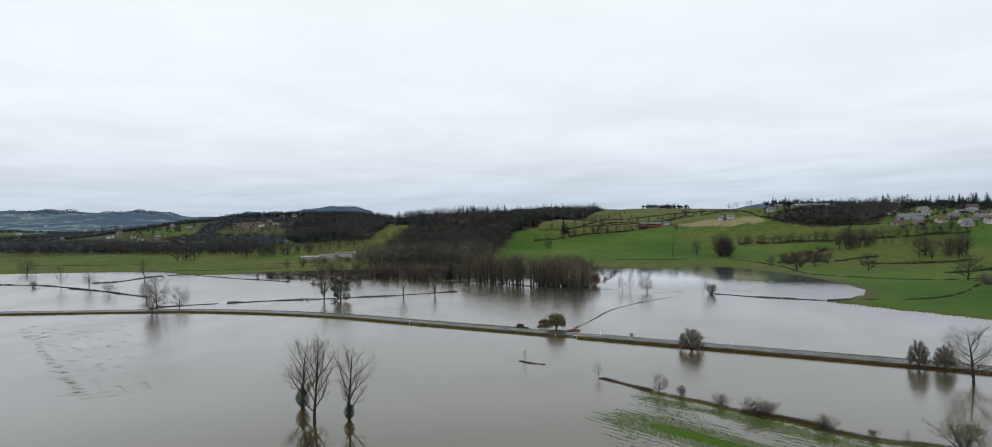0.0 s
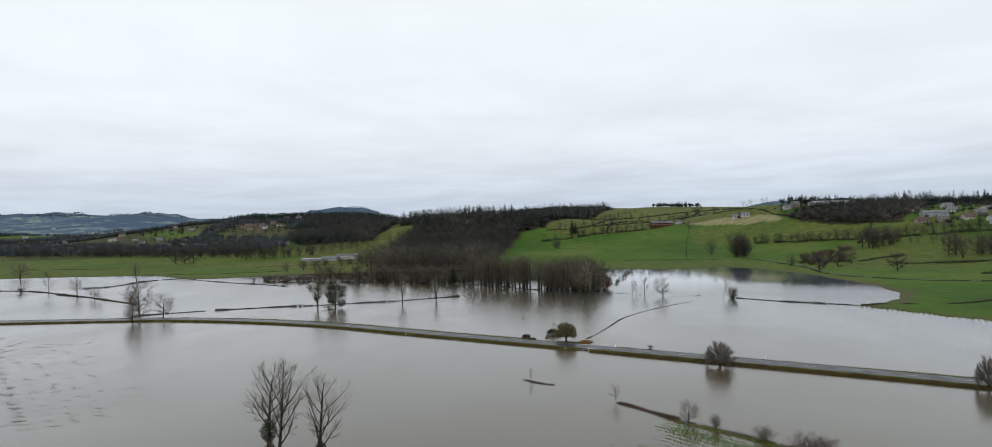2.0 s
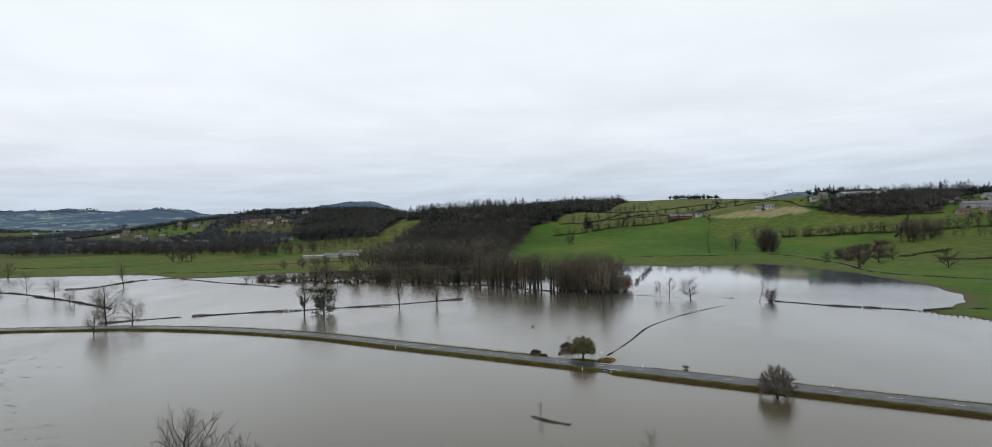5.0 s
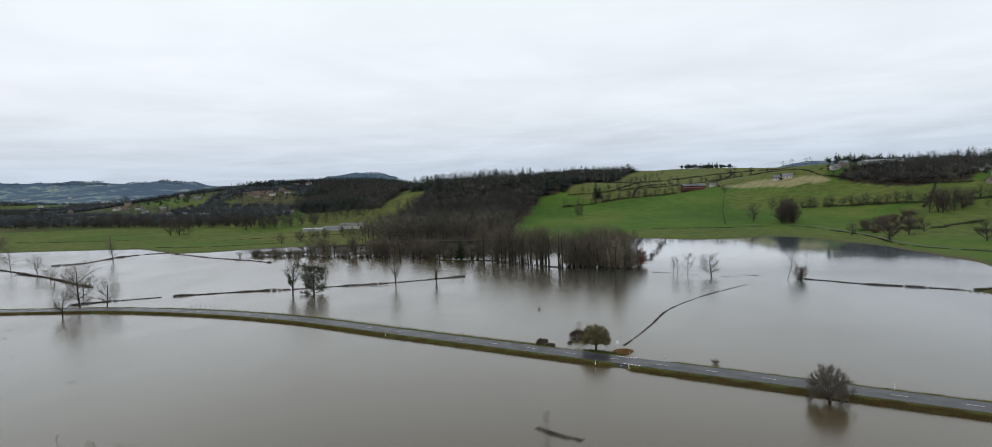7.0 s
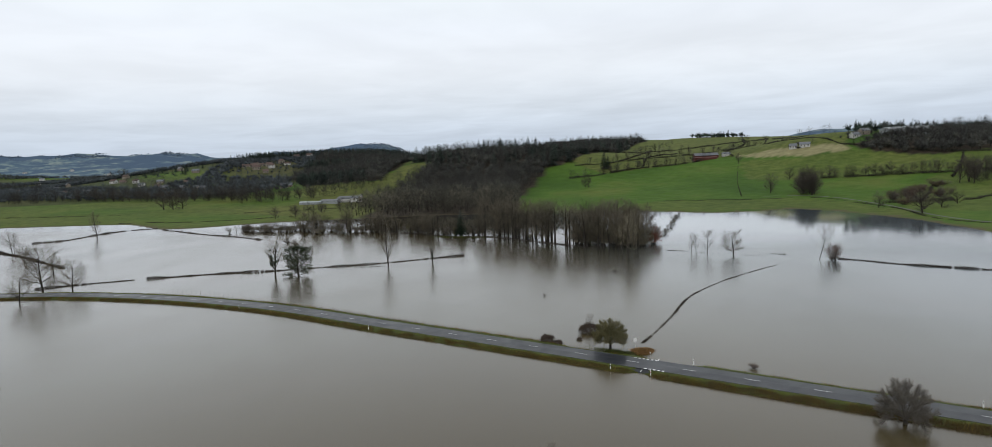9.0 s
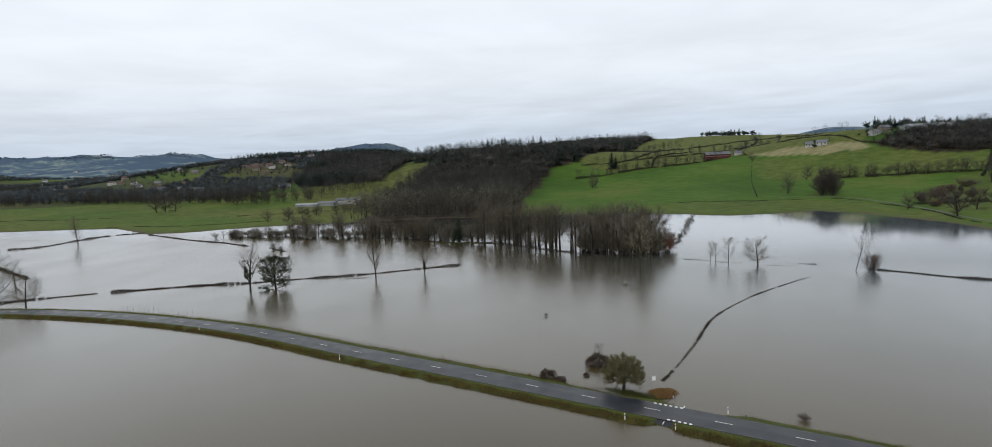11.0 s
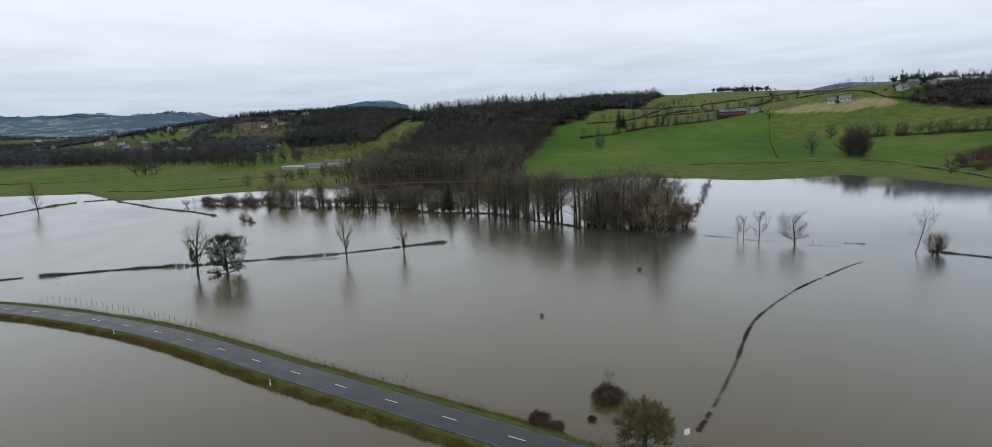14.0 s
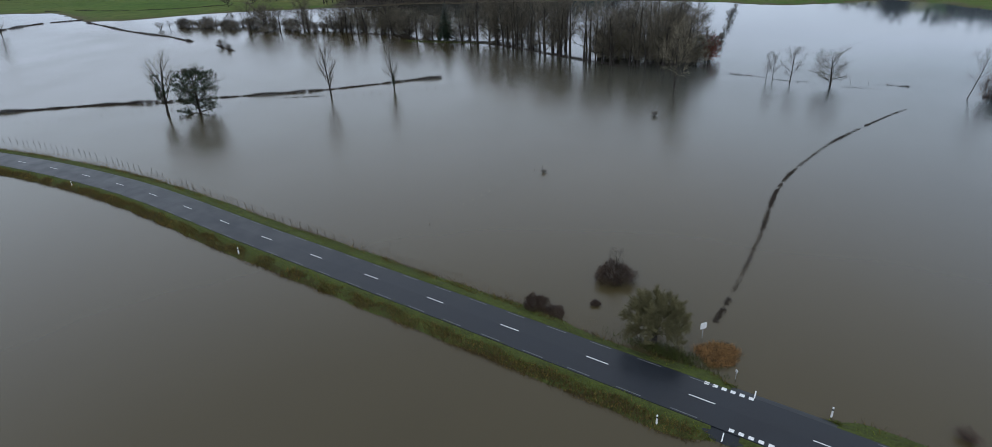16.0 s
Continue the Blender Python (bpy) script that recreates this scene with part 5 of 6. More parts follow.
# ---- the flooded wood: rows of tall trees standing in water ----
WOOD_ROW = [(-132, 520), (-101, 507), (-81, 493), (-47.4, 481), (-27.2, 463.5), (-2.2, 440), (13.6, 430), (26.0, 426), (33, 428)]
row_line = smooth_line(WOOD_ROW, 2.6)
wood_rng = random.Random(8)
GROVE = "tall bare trees of the flooded wood"
for i, p in enumerate(row_line):
    for back in (0, 1):
        if wood_rng.random() < (0.5 if back else 0.15):
            continue
        if p[0] < -58 and wood_rng.random() < 0.35:
            continue
        x, y = p[0] + wood_rng.gauss(0, 0.9) + back * 2, p[1] + wood_rng.gauss(0, 0.9) + back * wood_rng.uniform(4, 13)
        h = wood_rng.uniform(18, 26) if p[0] > -58 else wood_rng.uniform(10, 16)
        kind = wood_rng.choice(("alder0", "alder2", "oak0", "oak1", "oak2", "alder1", "alder3"))
        plant(kind, x, y, h, wood_rng.uniform(10, 16), "wood_tree", "tall slim bare tree of the flooded wood", group=GROVE)
# the thick eastern end, with scrub under the trees
for i in range(32):
    u, v = wood_rng.uniform(0, 1), wood_rng.uniform(0, 1)
    x, y = 0 + 36 * u + 8 * v, 446 - 14 * u + 50 * v
    plant(wood_rng.choice(("alder0", "oak0", "oak1", "alder3", "field_oak2")), x, y, wood_rng.uniform(15, 24), wood_rng.uniform(10, 15), "wood_tree", "tall slim bare tree of the flooded wood", group=GROVE)
for i in range(26):
    u = i / 25
    x, y = 2 + 36 * u + wood_rng.gauss(0, 1.5), 443 - 11 * u + wood_rng.gauss(0, 1.5) + (7 if u > 0.9 else 0)
    plant(wood_rng.choice(("thicket0", "thicket1", "thicket0", "stool1")), x, y, wood_rng.uniform(7, 14), wood_rng.uniform(10, 15), "wood_shrub", "dense bare shrub at the edge of the flooded wood", "bush", group="shrubs of the flooded wood")
for x, y, h, w in ((42, 440, 11, 8), (43, 447, 9.5, 7), (40.5, 434, 7.5, 7)):
    plant("thicket2", x, y, h, w, "russet_shrub", "russet-leaved shrub at the end of the flooded wood", "bush", group="shrubs of the flooded wood")
for i in range(12):
    plant(wood_rng.choice(("bush", "stool0")), 50 + i * 2.4 + wood_rng.gauss(0, 1), 470 + i * 9.5, wood_rng.uniform(1.6, 3.6), wood_rng.uniform(3, 5.5), "hedge_shrub", "bare shrub on a drowned hedge behind the wood", "bush", group="shrubs of the flooded wood")
# scrub and trees to the west of it
for i in range(104):
    u = i / 103
    x, y = -250 + 122 * u + wood_rng.gauss(0, 3), 556 - 34 * u + wood_rng.gauss(0, 6)
    tall = u > 0.45 and i % 4 == 0
    plant(wood_rng.choice(("oak1", "oak2", "oak0")) if tall else wood_rng.choice(("young0", "stool0", "bush", "bush", "thicket0")), x, y, wood_rng.uniform(12, 19) if tall else wood_rng.uniform(3, 6.5), wood_rng.uniform(9, 14) if tall else wood_rng.uniform(5, 9),
          "flood_tree" if tall else "flood_shrub", "bare tree standing in water before the farm" if tall else "bare grey shrub standing in flood water", "tree" if tall else "bush", group="scrub in the flood")
brush_line("bank_scrub", [(-128, 517), (-101, 508), (-81, 492.5), (-47.4, 480.4), (-27.2, 463), (-2.2, 440), (10, 429.5)], 2.4, 1.0, 60, "low dark scrub along the foot of the wood", HEDGE, "drift", seed=41)
n = 4200
u = rr.uniform(0, 1, n)
xy = np.c_[-88 + 44 * u, 490 - 9 * u] + rr.normal(0, 1, (n, 2)) * [1.0, 1.5]
blades("meadow_grass", xy, np.full(n, -0.02), 0.25, 0.06, GRASS, "strip of grass along the flooded wood", 21)


# ---- conifers ----
def conifer_parts(seed, height, reach, whorls, per, needles):
    rng = random.Random(seed)
    trunk = fast_mesh("trunk", *tubes([((0, 0, -0.5), (0, 0, height * 0.6), 0.28, 0.14), ((0, 0, height * 0.6), (0, 0, height), 0.14, 0.02)], 6), BARK)
    v, f = [], []
    for k in range(whorls):
        u = k / whorls
        z = height * (0.10 + 0.88 * u)
        r = reach * (1 - u) ** 0.85 * rng.uniform(0.8, 1.1) + 0.15
        for b in range(per):
            a = 6.28 * b / per + rng.uniform(-0.4, 0.4) + k
            tip = Vector((r * math.cos(a), r * math.sin(a), z - 0.28 * r + rng.uniform(-0.3, 0.3)))
            root = Vector((0, 0, z))
            for m in range(needles):
                q = root.lerp(tip, (m + 1) / needles)
                side = Vector((-math.sin(a), math.cos(a), 0)) * (0.30 * r * (1.15 - 0.8 * m / needles) + 0.12)
                n0 = len(v)
                v += [tuple(root.lerp(tip, m / needles) - Vector((0, 0, 0.02))), tuple(q + side * rng.uniform(0.5, 1) - Vector((0, 0, 0.22 * r * rng.random()))), tuple(q + (tip - root) * 0.12),
                      tuple(q - side * rng.uniform(0.5, 1) - Vector((0, 0, 0.22 * r * rng.random())))]
                f += [(n0, n0 + 1, n0 + 2), (n0, n0 + 2, n0 + 3)]
    return trunk, np.array(v), np.array(f)


c_trunk, c_v, c_f = conifer_parts(3, 16, 3.4, 26, 8, 3)
SPECIES["conifer"] = (c_trunk, fast_mesh("crown", c_v, c_f, NEEDLE), (3.4, 16.0))
plant("conifer", -68.5, 489.5, 17.5, 8.5, "conifer", "dark evergreen conifer at the edge of the flooded wood", "conifer")
plant("conifer", 42, 915, 25, 11, "conifer", "dark evergreen conifer on the hillside hedge", "conifer", z=ground_z(42, 915))
plant("conifer", 47, 917, 18, 9, "conifer", "dark evergreen conifer on the hillside hedge", "conifer", z=ground_z(47, 917))


# ---- woods on the hills: countless trees, one object for each stretch ----
def small_tree(seed, counts, form, clear=0.3):
    s = grow(seed=seed, height=10, radius=0.21, clear=clear, counts=counts, angles=(46, 46, 44), ratios=(0.34, 0.5, 0.5), lift=(0.05, 0.35, 0.2, 0.2), wander=(0.12, 0.4, 0.4, 0.4), form=form, thin=0.6)
    bits = [tubes(s[0][::2] if len(s[0]) > 3 else s[0], 3)] + [tubes(m[::2], 3) for m in s[1:-1]]
    wood = sum(len(q[1]) for q in bits)
    last = [(a, b, max(r, 0.085 if len(counts) > 1 else 0.28), 0) for a, b, r, _ in s[-1]]
    return (*joined(*bits, spikes(last)), wood)


MID = [small_tree(200 + k, (9, 5, 3), "round") for k in range(3)]
LOW = [small_tree(210 + k, (10, 5), "round", 0.2) for k in range(3)]


def puff(seed):
    """A round leafless crown seen from very far: stout twigs fanning out from a short stem."""
    rs = np.random.default_rng(seed)
    n = 24
    d = rs.normal(0, 1, (n, 3))
    d /= np.linalg.norm(d, axis=1)[:, None]
    d[:, 2] = np.abs(d[:, 2]) * 1.0 - 0.25
    root = np.c_[rs.normal(0, 0.9, (n, 2)), rs.uniform(1.8, 4.5, n)]
    tip = np.array([0, 0, 4.2]) + d * rs.uniform(3.6, 5.4, (n, 1))
    segs = list(zip(root, tip, rs.uniform(0.32, 0.6, n), np.zeros(n)))
    return (*joined(tubes([((0, 0, -0.5), (0, 0, 5), 0.35, 0.15)], 3), spikes(segs)), 6)


PUFF = [puff(300 + k) for k in range(4)]
CON = []
for k in range(2):
    _, v, f = conifer_parts(220 + k, 10, 2.1, 17, 6, 1)
    CON.append((v, f, 0))


def scatter(name, spots, models, sizes, material, label, seed=1, sink=0.3):
    """Joins one small model per spot (x, y) into a single object."""
    rs = np.random.default_rng(seed)
    vs, fs, tones, dark, n = [], [], [], [], 0
    z = np.maximum(land_height(spots[:, 0], spots[:, 1]), 0)
    for (x, y), zz in zip(spots, z):
        v, f, wood = models[rs.integers(len(models))]
        h = rs.uniform(*sizes) / 10
        w = h * rs.uniform(0.85, 1.35)
        a = rs.uniform(0, 6.28)
        c, s = math.cos(a) * w, math.sin(a) * w
        q = np.empty_like(v)
        q[:, 0], q[:, 1], q[:, 2] = x + v[:, 0] * c - v[:, 1] * s, y + v[:, 0] * s + v[:, 1] * c, zz - sink + v[:, 2] * h
        vs.append(q), fs.append(f + n), dark.append(np.arange(len(f)) < wood), tones.append(np.full(len(v), rs.beta(1.6, 1.8), np.float32))
        n += len(v)
    me = fast_mesh(name, np.concatenate(vs), np.concatenate(fs), material)
    me.materials.append(BARK)
    if material is not HAZED_RIDGE_WOOD and material is not HAZE_WOOD:
        me.polygons.foreach_set("material_index", np.concatenate(dark).astype(np.int32))
    me.attributes.new("tone", "FLOAT", "POINT").data.foreach_set("value", np.concatenate(tones))
    return tagged(new(name, me), label, "woodland", kind="stuff")


def spots_in(poly, area, seed, test=None):
    """Evenly jittered spots in a polygon, one for each area of that many square metres."""
    rs = np.random.default_rng(seed)
    p = np.array(poly)
    lo, hi = p.min(0), p.max(0)
    step = math.sqrt(area)
    X, Y = np.meshgrid(np.arange(lo[0], hi[0], step), np.arange(lo[1], hi[1], step))
    q = np.stack([X.ravel(), Y.ravel()], 1) + rs.uniform(-0.9, 0.9, (X.size, 2)) * step
    ok = inside(q[:, 0], q[:, 1], poly)
    if test is not None:
        ok &= test(q[:, 0], q[:, 1])
    return q[ok]


def patchy(scale, cut, seed):
    def test(x, y):
        return np.sin(x * scale + 3 * np.sin(y * scale * 0.6 + seed)) + np.sin(y * scale * 1.3 + seed * 2 + np.sin(x * scale * 0.7)) > cut
    return test


def conifer_stand(x, y):
    return (np.sin(x * 0.021 + 1.0) + np.sin(y * 0.016 + x * 0.007) > 0.1) & (y > 930)


hill = spots_in(WOOD_HILL, 52, 1)
con = conifer_stand(hill[:, 0], hill[:, 1]) | ((hill[:, 1] > 1000) & (np.hypot(hill[:, 0] + 85, (hill[:, 1] - 1060) * 0.8) < 70))
front = hill[:, 1] < 880
shore = hill[:, 1] < 680
scatter("bare_wood", hill[front & ~shore], MID, (11, 20), FAR_WOOD, "dark bare winter wood on the lower hill", 26)
scatter("bare_wood", hill[shore], MID, (11, 21), FRONT_WOOD, "brown bare winter wood behind the flood", 2)
scatter("bare_wood", np.concatenate([hill[~con & ~front], hill[con & ~front][1::3]]), LOW + PUFF, (11, 19), FAR_WOOD, "brown bare winter wood covering the hill", 3)
scatter("conifer_wood", hill[con & ~front][::3], CON, (9, 25), FAR_CONIFER, "dark conifers on the wooded hill top", 4)
ridge = spots_in(WOOD_RIDGE, 70, 5)
ridge = ridge[~inside(ridge[:, 0], ridge[:, 1], WOOD_HILL)]
pick = patchy(0.02, 0.1, 2)(ridge[:, 0], ridge[:, 1])
scatter("conifer_wood", ridge[pick], CON, (11, 21), FAR_CONIFER, "dark conifers along the ridge", 6)
scatter("bare_wood", ridge[~pick], LOW + PUFF, (11, 16), FAR_WOOD, "brown bare winter wood along the ridge", 7)
left = spots_in(WOOD_LEFT, 45, 8)
pick = patchy(0.025, 0.9, 4)(left[:, 0], left[:, 1]) | (left[:, 1] > 1330)
scatter("bare_wood", left[~pick], LOW + PUFF, (11, 17), FAR_WOOD, "brown bare winter wood on a slope", 9)
scatter("conifer_wood", left[pick], CON, (13, 19), FAR_CONIFER, "dark conifers among the bare wood", 10)
right = spots_in(WOOD_RIGHT, 45, 11)
scatter("bare_wood", right, LOW + PUFF, (10, 17), FAR_WOOD, "grey-brown bare wood below the hilltop houses", 12)
crest = spots_in([(340, 905), (420, 930), (640, 1030), (800, 1080), (800, 1140), (600, 1090), (400, 980), (340, 940)], 105, 13, patchy(0.045, -0.1, 1))
scatter("conifer_wood", crest, CON, (7, 17), FAR_CONIFER, "dark conifers along the hilltop", 14)
home = np.array([(x + dx, y + dy) for x, y in ((278, 900), (334, 900), (348, 909)) for dx, dy in ((-9, -4), (9, 2), (-4, 10), (12, 9), (-14, 5))])
scatter("garden_trees", home, PUFF + LOW, (4, 9), FAR_WOOD, "bare garden trees round the hilltop houses", 69)
firs = spots_in([(455, 905), (560, 850), (680, 860), (700, 930), (560, 960)], 150, 70, patchy(0.05, -0.4, 6))
scatter("conifer_wood", firs, CON, (12, 24), FAR_CONIFER, "tall dark conifers behind the hillside houses", 71)
pines = spots_in([(330, 915), (420, 940), (640, 860), (700, 900), (800, 1080), (800, 1160), (600, 1090), (400, 980), (340, 940)], 210, 65, patchy(0.03, 0.3, 4))
scatter("pine_wood", pines, PUFF, (9, 20), FAR_CONIFER, "round-headed dark pines along the hilltop", 66)
crest2 = spots_in([(235, 1380), (300, 1365), (345, 1395), (300, 1425), (250, 1420)], 60, 15)
scatter("conifer_wood", crest2, CON + PUFF, (6, 15), FAR_CONIFER, "small dark clump of conifers on the skyline", 16)
vil = spots_in(WOOD_VILLAGE, 75, 17)
scatter("conifer_wood", vil, CON, (13, 19), FAR_CONIFER, "dark conifers above the hill village", 18)
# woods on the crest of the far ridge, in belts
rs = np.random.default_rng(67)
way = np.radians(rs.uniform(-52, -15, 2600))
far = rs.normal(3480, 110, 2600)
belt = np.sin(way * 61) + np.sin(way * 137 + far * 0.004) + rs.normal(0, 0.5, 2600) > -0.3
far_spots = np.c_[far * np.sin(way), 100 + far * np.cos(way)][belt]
scatter("ridge_wood", far_spots, PUFF, (7, 12), HAZED_RIDGE_WOOD, "belts of wood along the far ridge, tinted haze-blue", 68)
# wooded country to the west with gaps for pasture, and room for the houses
VALLEY_HOMES = [(-662, 1048), (-645, 1040), (-602, 1023), (-585, 1030), (-796, 1047), (-780, 1040), (-810, 1030), (-1080, 1266), (-1048, 1188), (-1020, 1180), (-948, 1167), (-930, 1150), (-826, 1160), (-800, 1150), (-720, 1090),
                (-700, 1110), (-760, 1130), (-880, 1130), (-640, 1090), (-560, 1010), (-980, 1230), (-1120, 1240), (-870, 1250), (-760, 1260), (-690, 1200)]
west = spots_in([(-1500, 930), (-900, 960), (-560, 905), (-440, 880), (-380, 930), (-440, 1060), (-500, 1330), (-700, 1330), (-900, 2000), (-2300, 2100), (-2300, 1100)], 78, 19, patchy(0.013, -0.25, 5))
west = west[np.hypot(west[:, 0] + 560, (west[:, 1] - 1190) * 0.8) > 62]
for hx, hy in VALLEY_HOMES:
    west = west[~((np.abs(west[:, 0] - hx - 0.55 * (hy - west[:, 1])) < 7) & (west[:, 1] > hy - 18) & (west[:, 1] < hy + 10))]
front = west[:, 1] < 1060
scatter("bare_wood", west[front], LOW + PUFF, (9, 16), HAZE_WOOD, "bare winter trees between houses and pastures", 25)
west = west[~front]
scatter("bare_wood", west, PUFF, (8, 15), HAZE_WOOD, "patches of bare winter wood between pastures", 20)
pick = spots_in([(-1500, 950), (-560, 930), (-500, 1330), (-900, 1900), (-2300, 1900)], 420, 21, patchy(0.02, 0.2, 3))
pick = pick[np.hypot(pick[:, 0] + 560, (pick[:, 1] - 1190) * 0.8) > 100]
scatter("conifer_wood", pick, CON, (7, 15), FAR_CONIFER, "scattered dark evergreens among the houses", 22)


def hedgerow(points, step, jitter, seed):
    line = smooth_line(points, step)
    return line[:, :2] + np.random.default_rng(seed).normal(0, jitter, (len(line), 2))


rows = [hedgerow(p, s, j, 30 + i) for i, (p, s, j) in enumerate((
    ([(-820, 935), (-740, 900), (-690, 945), (-560, 892), (-505, 888), (-445, 848), (-413, 836), (-375, 811), (-330, 812)], 3.4, 7),
    ([(248, 770), (285, 752), (318, 734), (357, 709), (400, 690)], 4.5, 2.0),
    ([(-2, 870), (36, 886), (77, 914), (142, 936)], 6.0, 2.0), ([(142, 936), (186, 956), (205, 940)], 9.0, 2), ([(6, 932), (65, 958), (130, 1144), (180, 1272)], 9.0, 4),
    ([(90, 920), (110, 1000), (170, 1060)], 8, 4), ([(205, 940), (215, 1010), (260, 1100), (300, 1250)], 12, 4), ([(330, 660), (345, 672), (372, 652), (380, 600)], 6, 3),
    ([(190, 975), (290, 1010), (330, 920)], 14, 4), ([(-240, 690), (-190, 740), (-160, 720)], 5, 6), ([(-262, 880), (-250, 940), (-262, 985)], 5, 4)))]
wander = random.Random(5)
for i in range(46):
    x, y = wander.uniform(-1700, -430), wander.uniform(930, 1750)
    if x > -0.55 * y + 60:
        continue
    a, size = wander.uniform(-0.5, 0.5), wander.uniform(50, 150)
    rows.append(hedgerow([(x, y), (x + size * 0.5 * math.cos(a), y + size * 0.5 * math.sin(a) + wander.uniform(-10, 10)), (x + size * math.cos(a), y + size * math.sin(a))], 5.5, 2.5, 90 + i))
scatter("hedgerow_trees", np.concatenate(rows[:1] + rows[11:]), MID, (8, 17), FAR_WOOD, "bare hedgerow trees between the valley fields", 23)
scatter("hedgerow_trees", np.concatenate(rows[1:11]), MID, (5, 11), FAR_WOOD, "bare hedgerow trees between the hill fields", 27)


def field_hedge(points, width, height, per_metre, seed, breaks=0.15, name="hedge", label="dark bare hedge between hillside fields", category="hedge"):
    """A field hedge that follows the ground: a thicket of stout crossed twigs."""
    rs = np.random.default_rng(seed)
    line = smooth_line(points, 0.5)[:, :2]
    n = int(len(line) * 0.5 * per_metre)
    at = rs.integers(0, len(line), n)
    cell = rs.uniform(0, 1, len(line) // 14 + 2)
    at = at[cell[(at + rs.integers(-3, 4, n)) // 14] > breaks]
    n = len(at)
    tall = height * (0.75 + 0.35 * np.sin(at * 0.07 + seed) * np.sin(at * 0.021)) * (0.6 + 0.6 * cell[at // 14])
    xy = line[at] + rs.normal(0, width / 3, (n, 2))
    z = np.maximum(land_height(xy[:, 0], xy[:, 1]), 0) - 0.2 + rs.uniform(0, 0.7, n) * tall
    way = rs.normal(0, 0.5, (n, 3)) + [0, 0, 0.6]
    root = np.c_[xy, z]
    tip = root + way * (0.35 + 0.45 * tall)[:, None]
    ob = new(name, fast_mesh(name, *spikes(list(zip(root, tip, rs.uniform(0.08, 0.16, n), np.zeros(n)))), FIELD_HEDGE))
    return tagged(ob, label, category, "hillside field hedges" if name == "hedge" else "field drains")


for i, (pts, w, h) in enumerate((
        ([(248, 770), (285, 752), (318, 734), (357, 709), (400, 690), (450, 668)], 3.0, 4.0), ([(-2, 870), (36, 886), (77, 914), (142, 936), (186, 956)], 2.6, 3.4),
        ([(312, 879), (345, 845), (380, 790), (420, 760)], 2.4, 3.2), ([(203, 905), (175, 800), (152, 696)], 0.5, 0.5), ([(230, 600), (255, 596), (284, 593), (296, 600), (326, 607)], 2.6, 3.2),
        ([(250, 596), (280, 640), (296, 668)], 2.2, 2.4), ([(262, 985), (300, 930), (312, 880)], 1.6, 2.0), ([(76.3, 681.4), (133.2, 668.7), (199.4, 662), (214, 616.7), (220.6, 565.1), (214.6, 509.4), (232, 470), (262, 440), (310, 425)], 0.9, 0.9),
        ([(6, 932), (65, 958), (110, 1060), (130, 1144)], 2.2, 2.6), ([(90, 920), (110, 1000), (170, 1060)], 2.0, 2.4), ([(65, 958), (150, 1010), (230, 1040), (330, 1060)], 2.2, 2.8),
        ([(205, 940), (215, 1010), (260, 1100), (300, 1250)], 2.0, 2.4), ([(60, 1110), (160, 1130), (270, 1170), (380, 1200)], 2.4, 3.0), ([(262, 985), (330, 1010), (420, 1030)], 2.2, 2.6),
        ([(160, 347), (174, 350), (202, 344), (224, 351), (247, 370), (264, 388), (279, 404)], 1.0, 1.0), ([(330, 700), (352, 730), (372, 760), (390, 790)], 1.8, 2.2), ([(290, 560), (330, 540), (380, 545), (430, 560)], 2.4, 3.0), ([(300, 470), (345, 480), (400, 500)], 2.2, 2.6))):
    field_hedge(pts, w, h, 26 if h > 1 else 16, 200 + i, 0.12 if h > 1 else 0.3)

for x, y in hedgerow([(248, 770), (285, 752), (318, 734), (357, 709), (400, 690), (450, 668)], 7.5, 1.6, 99):
    plant(f"field_oak{wood_rng.randrange(3)}", x, y, wood_rng.uniform(10, 16), wood_rng.uniform(8, 12), "hedge_tree", "bare dark tree in a hillside hedge", group="hedgerow trees on the hillside", z=ground_z(x, y))
for x, y in hedgerow([(-690, 925), (-610, 900), (-540, 880), (-455, 858), (-413, 836), (-375, 813), (-335, 812), (-290, 830)], 9.5, 4, 98):
    plant(f"field_oak{wood_rng.randrange(3)}", x, y, wood_rng.uniform(13, 22), wood_rng.uniform(10, 15), "hedge_tree", "bare tree at the edge of the green meadow", group="hedgerow trees by the meadow", z=ground_z(x, y))
for x, y in hedgerow([(40, 888), (77, 914), (142, 936), (180, 952)], 13, 2, 97):
    plant(f"field_oak{wood_rng.randrange(3)}", x, y, wood_rng.uniform(8, 14), wood_rng.uniform(7, 10), "hedge_tree", "bare dark tree in a hillside hedge", group="hedgerow trees on the hillside", z=ground_z(x, y))
# scrub between the trunks of the flooded wood
for i in range(34):
    p = row_line[int(len(row_line) * (0.03 + 0.62 * i / 34))]
    plant(wood_rng.choice(("bush", "olive_bush", "bush")), p[0] + wood_rng.gauss(0, 2), p[1] + 2 + wood_rng.uniform(0, 8), wood_rng.uniform(3, 8), wood_rng.uniform(4, 7.5), "wood_shrub", "dense bare shrub at the edge of the flooded wood", "bush", group="shrubs of the flooded wood")
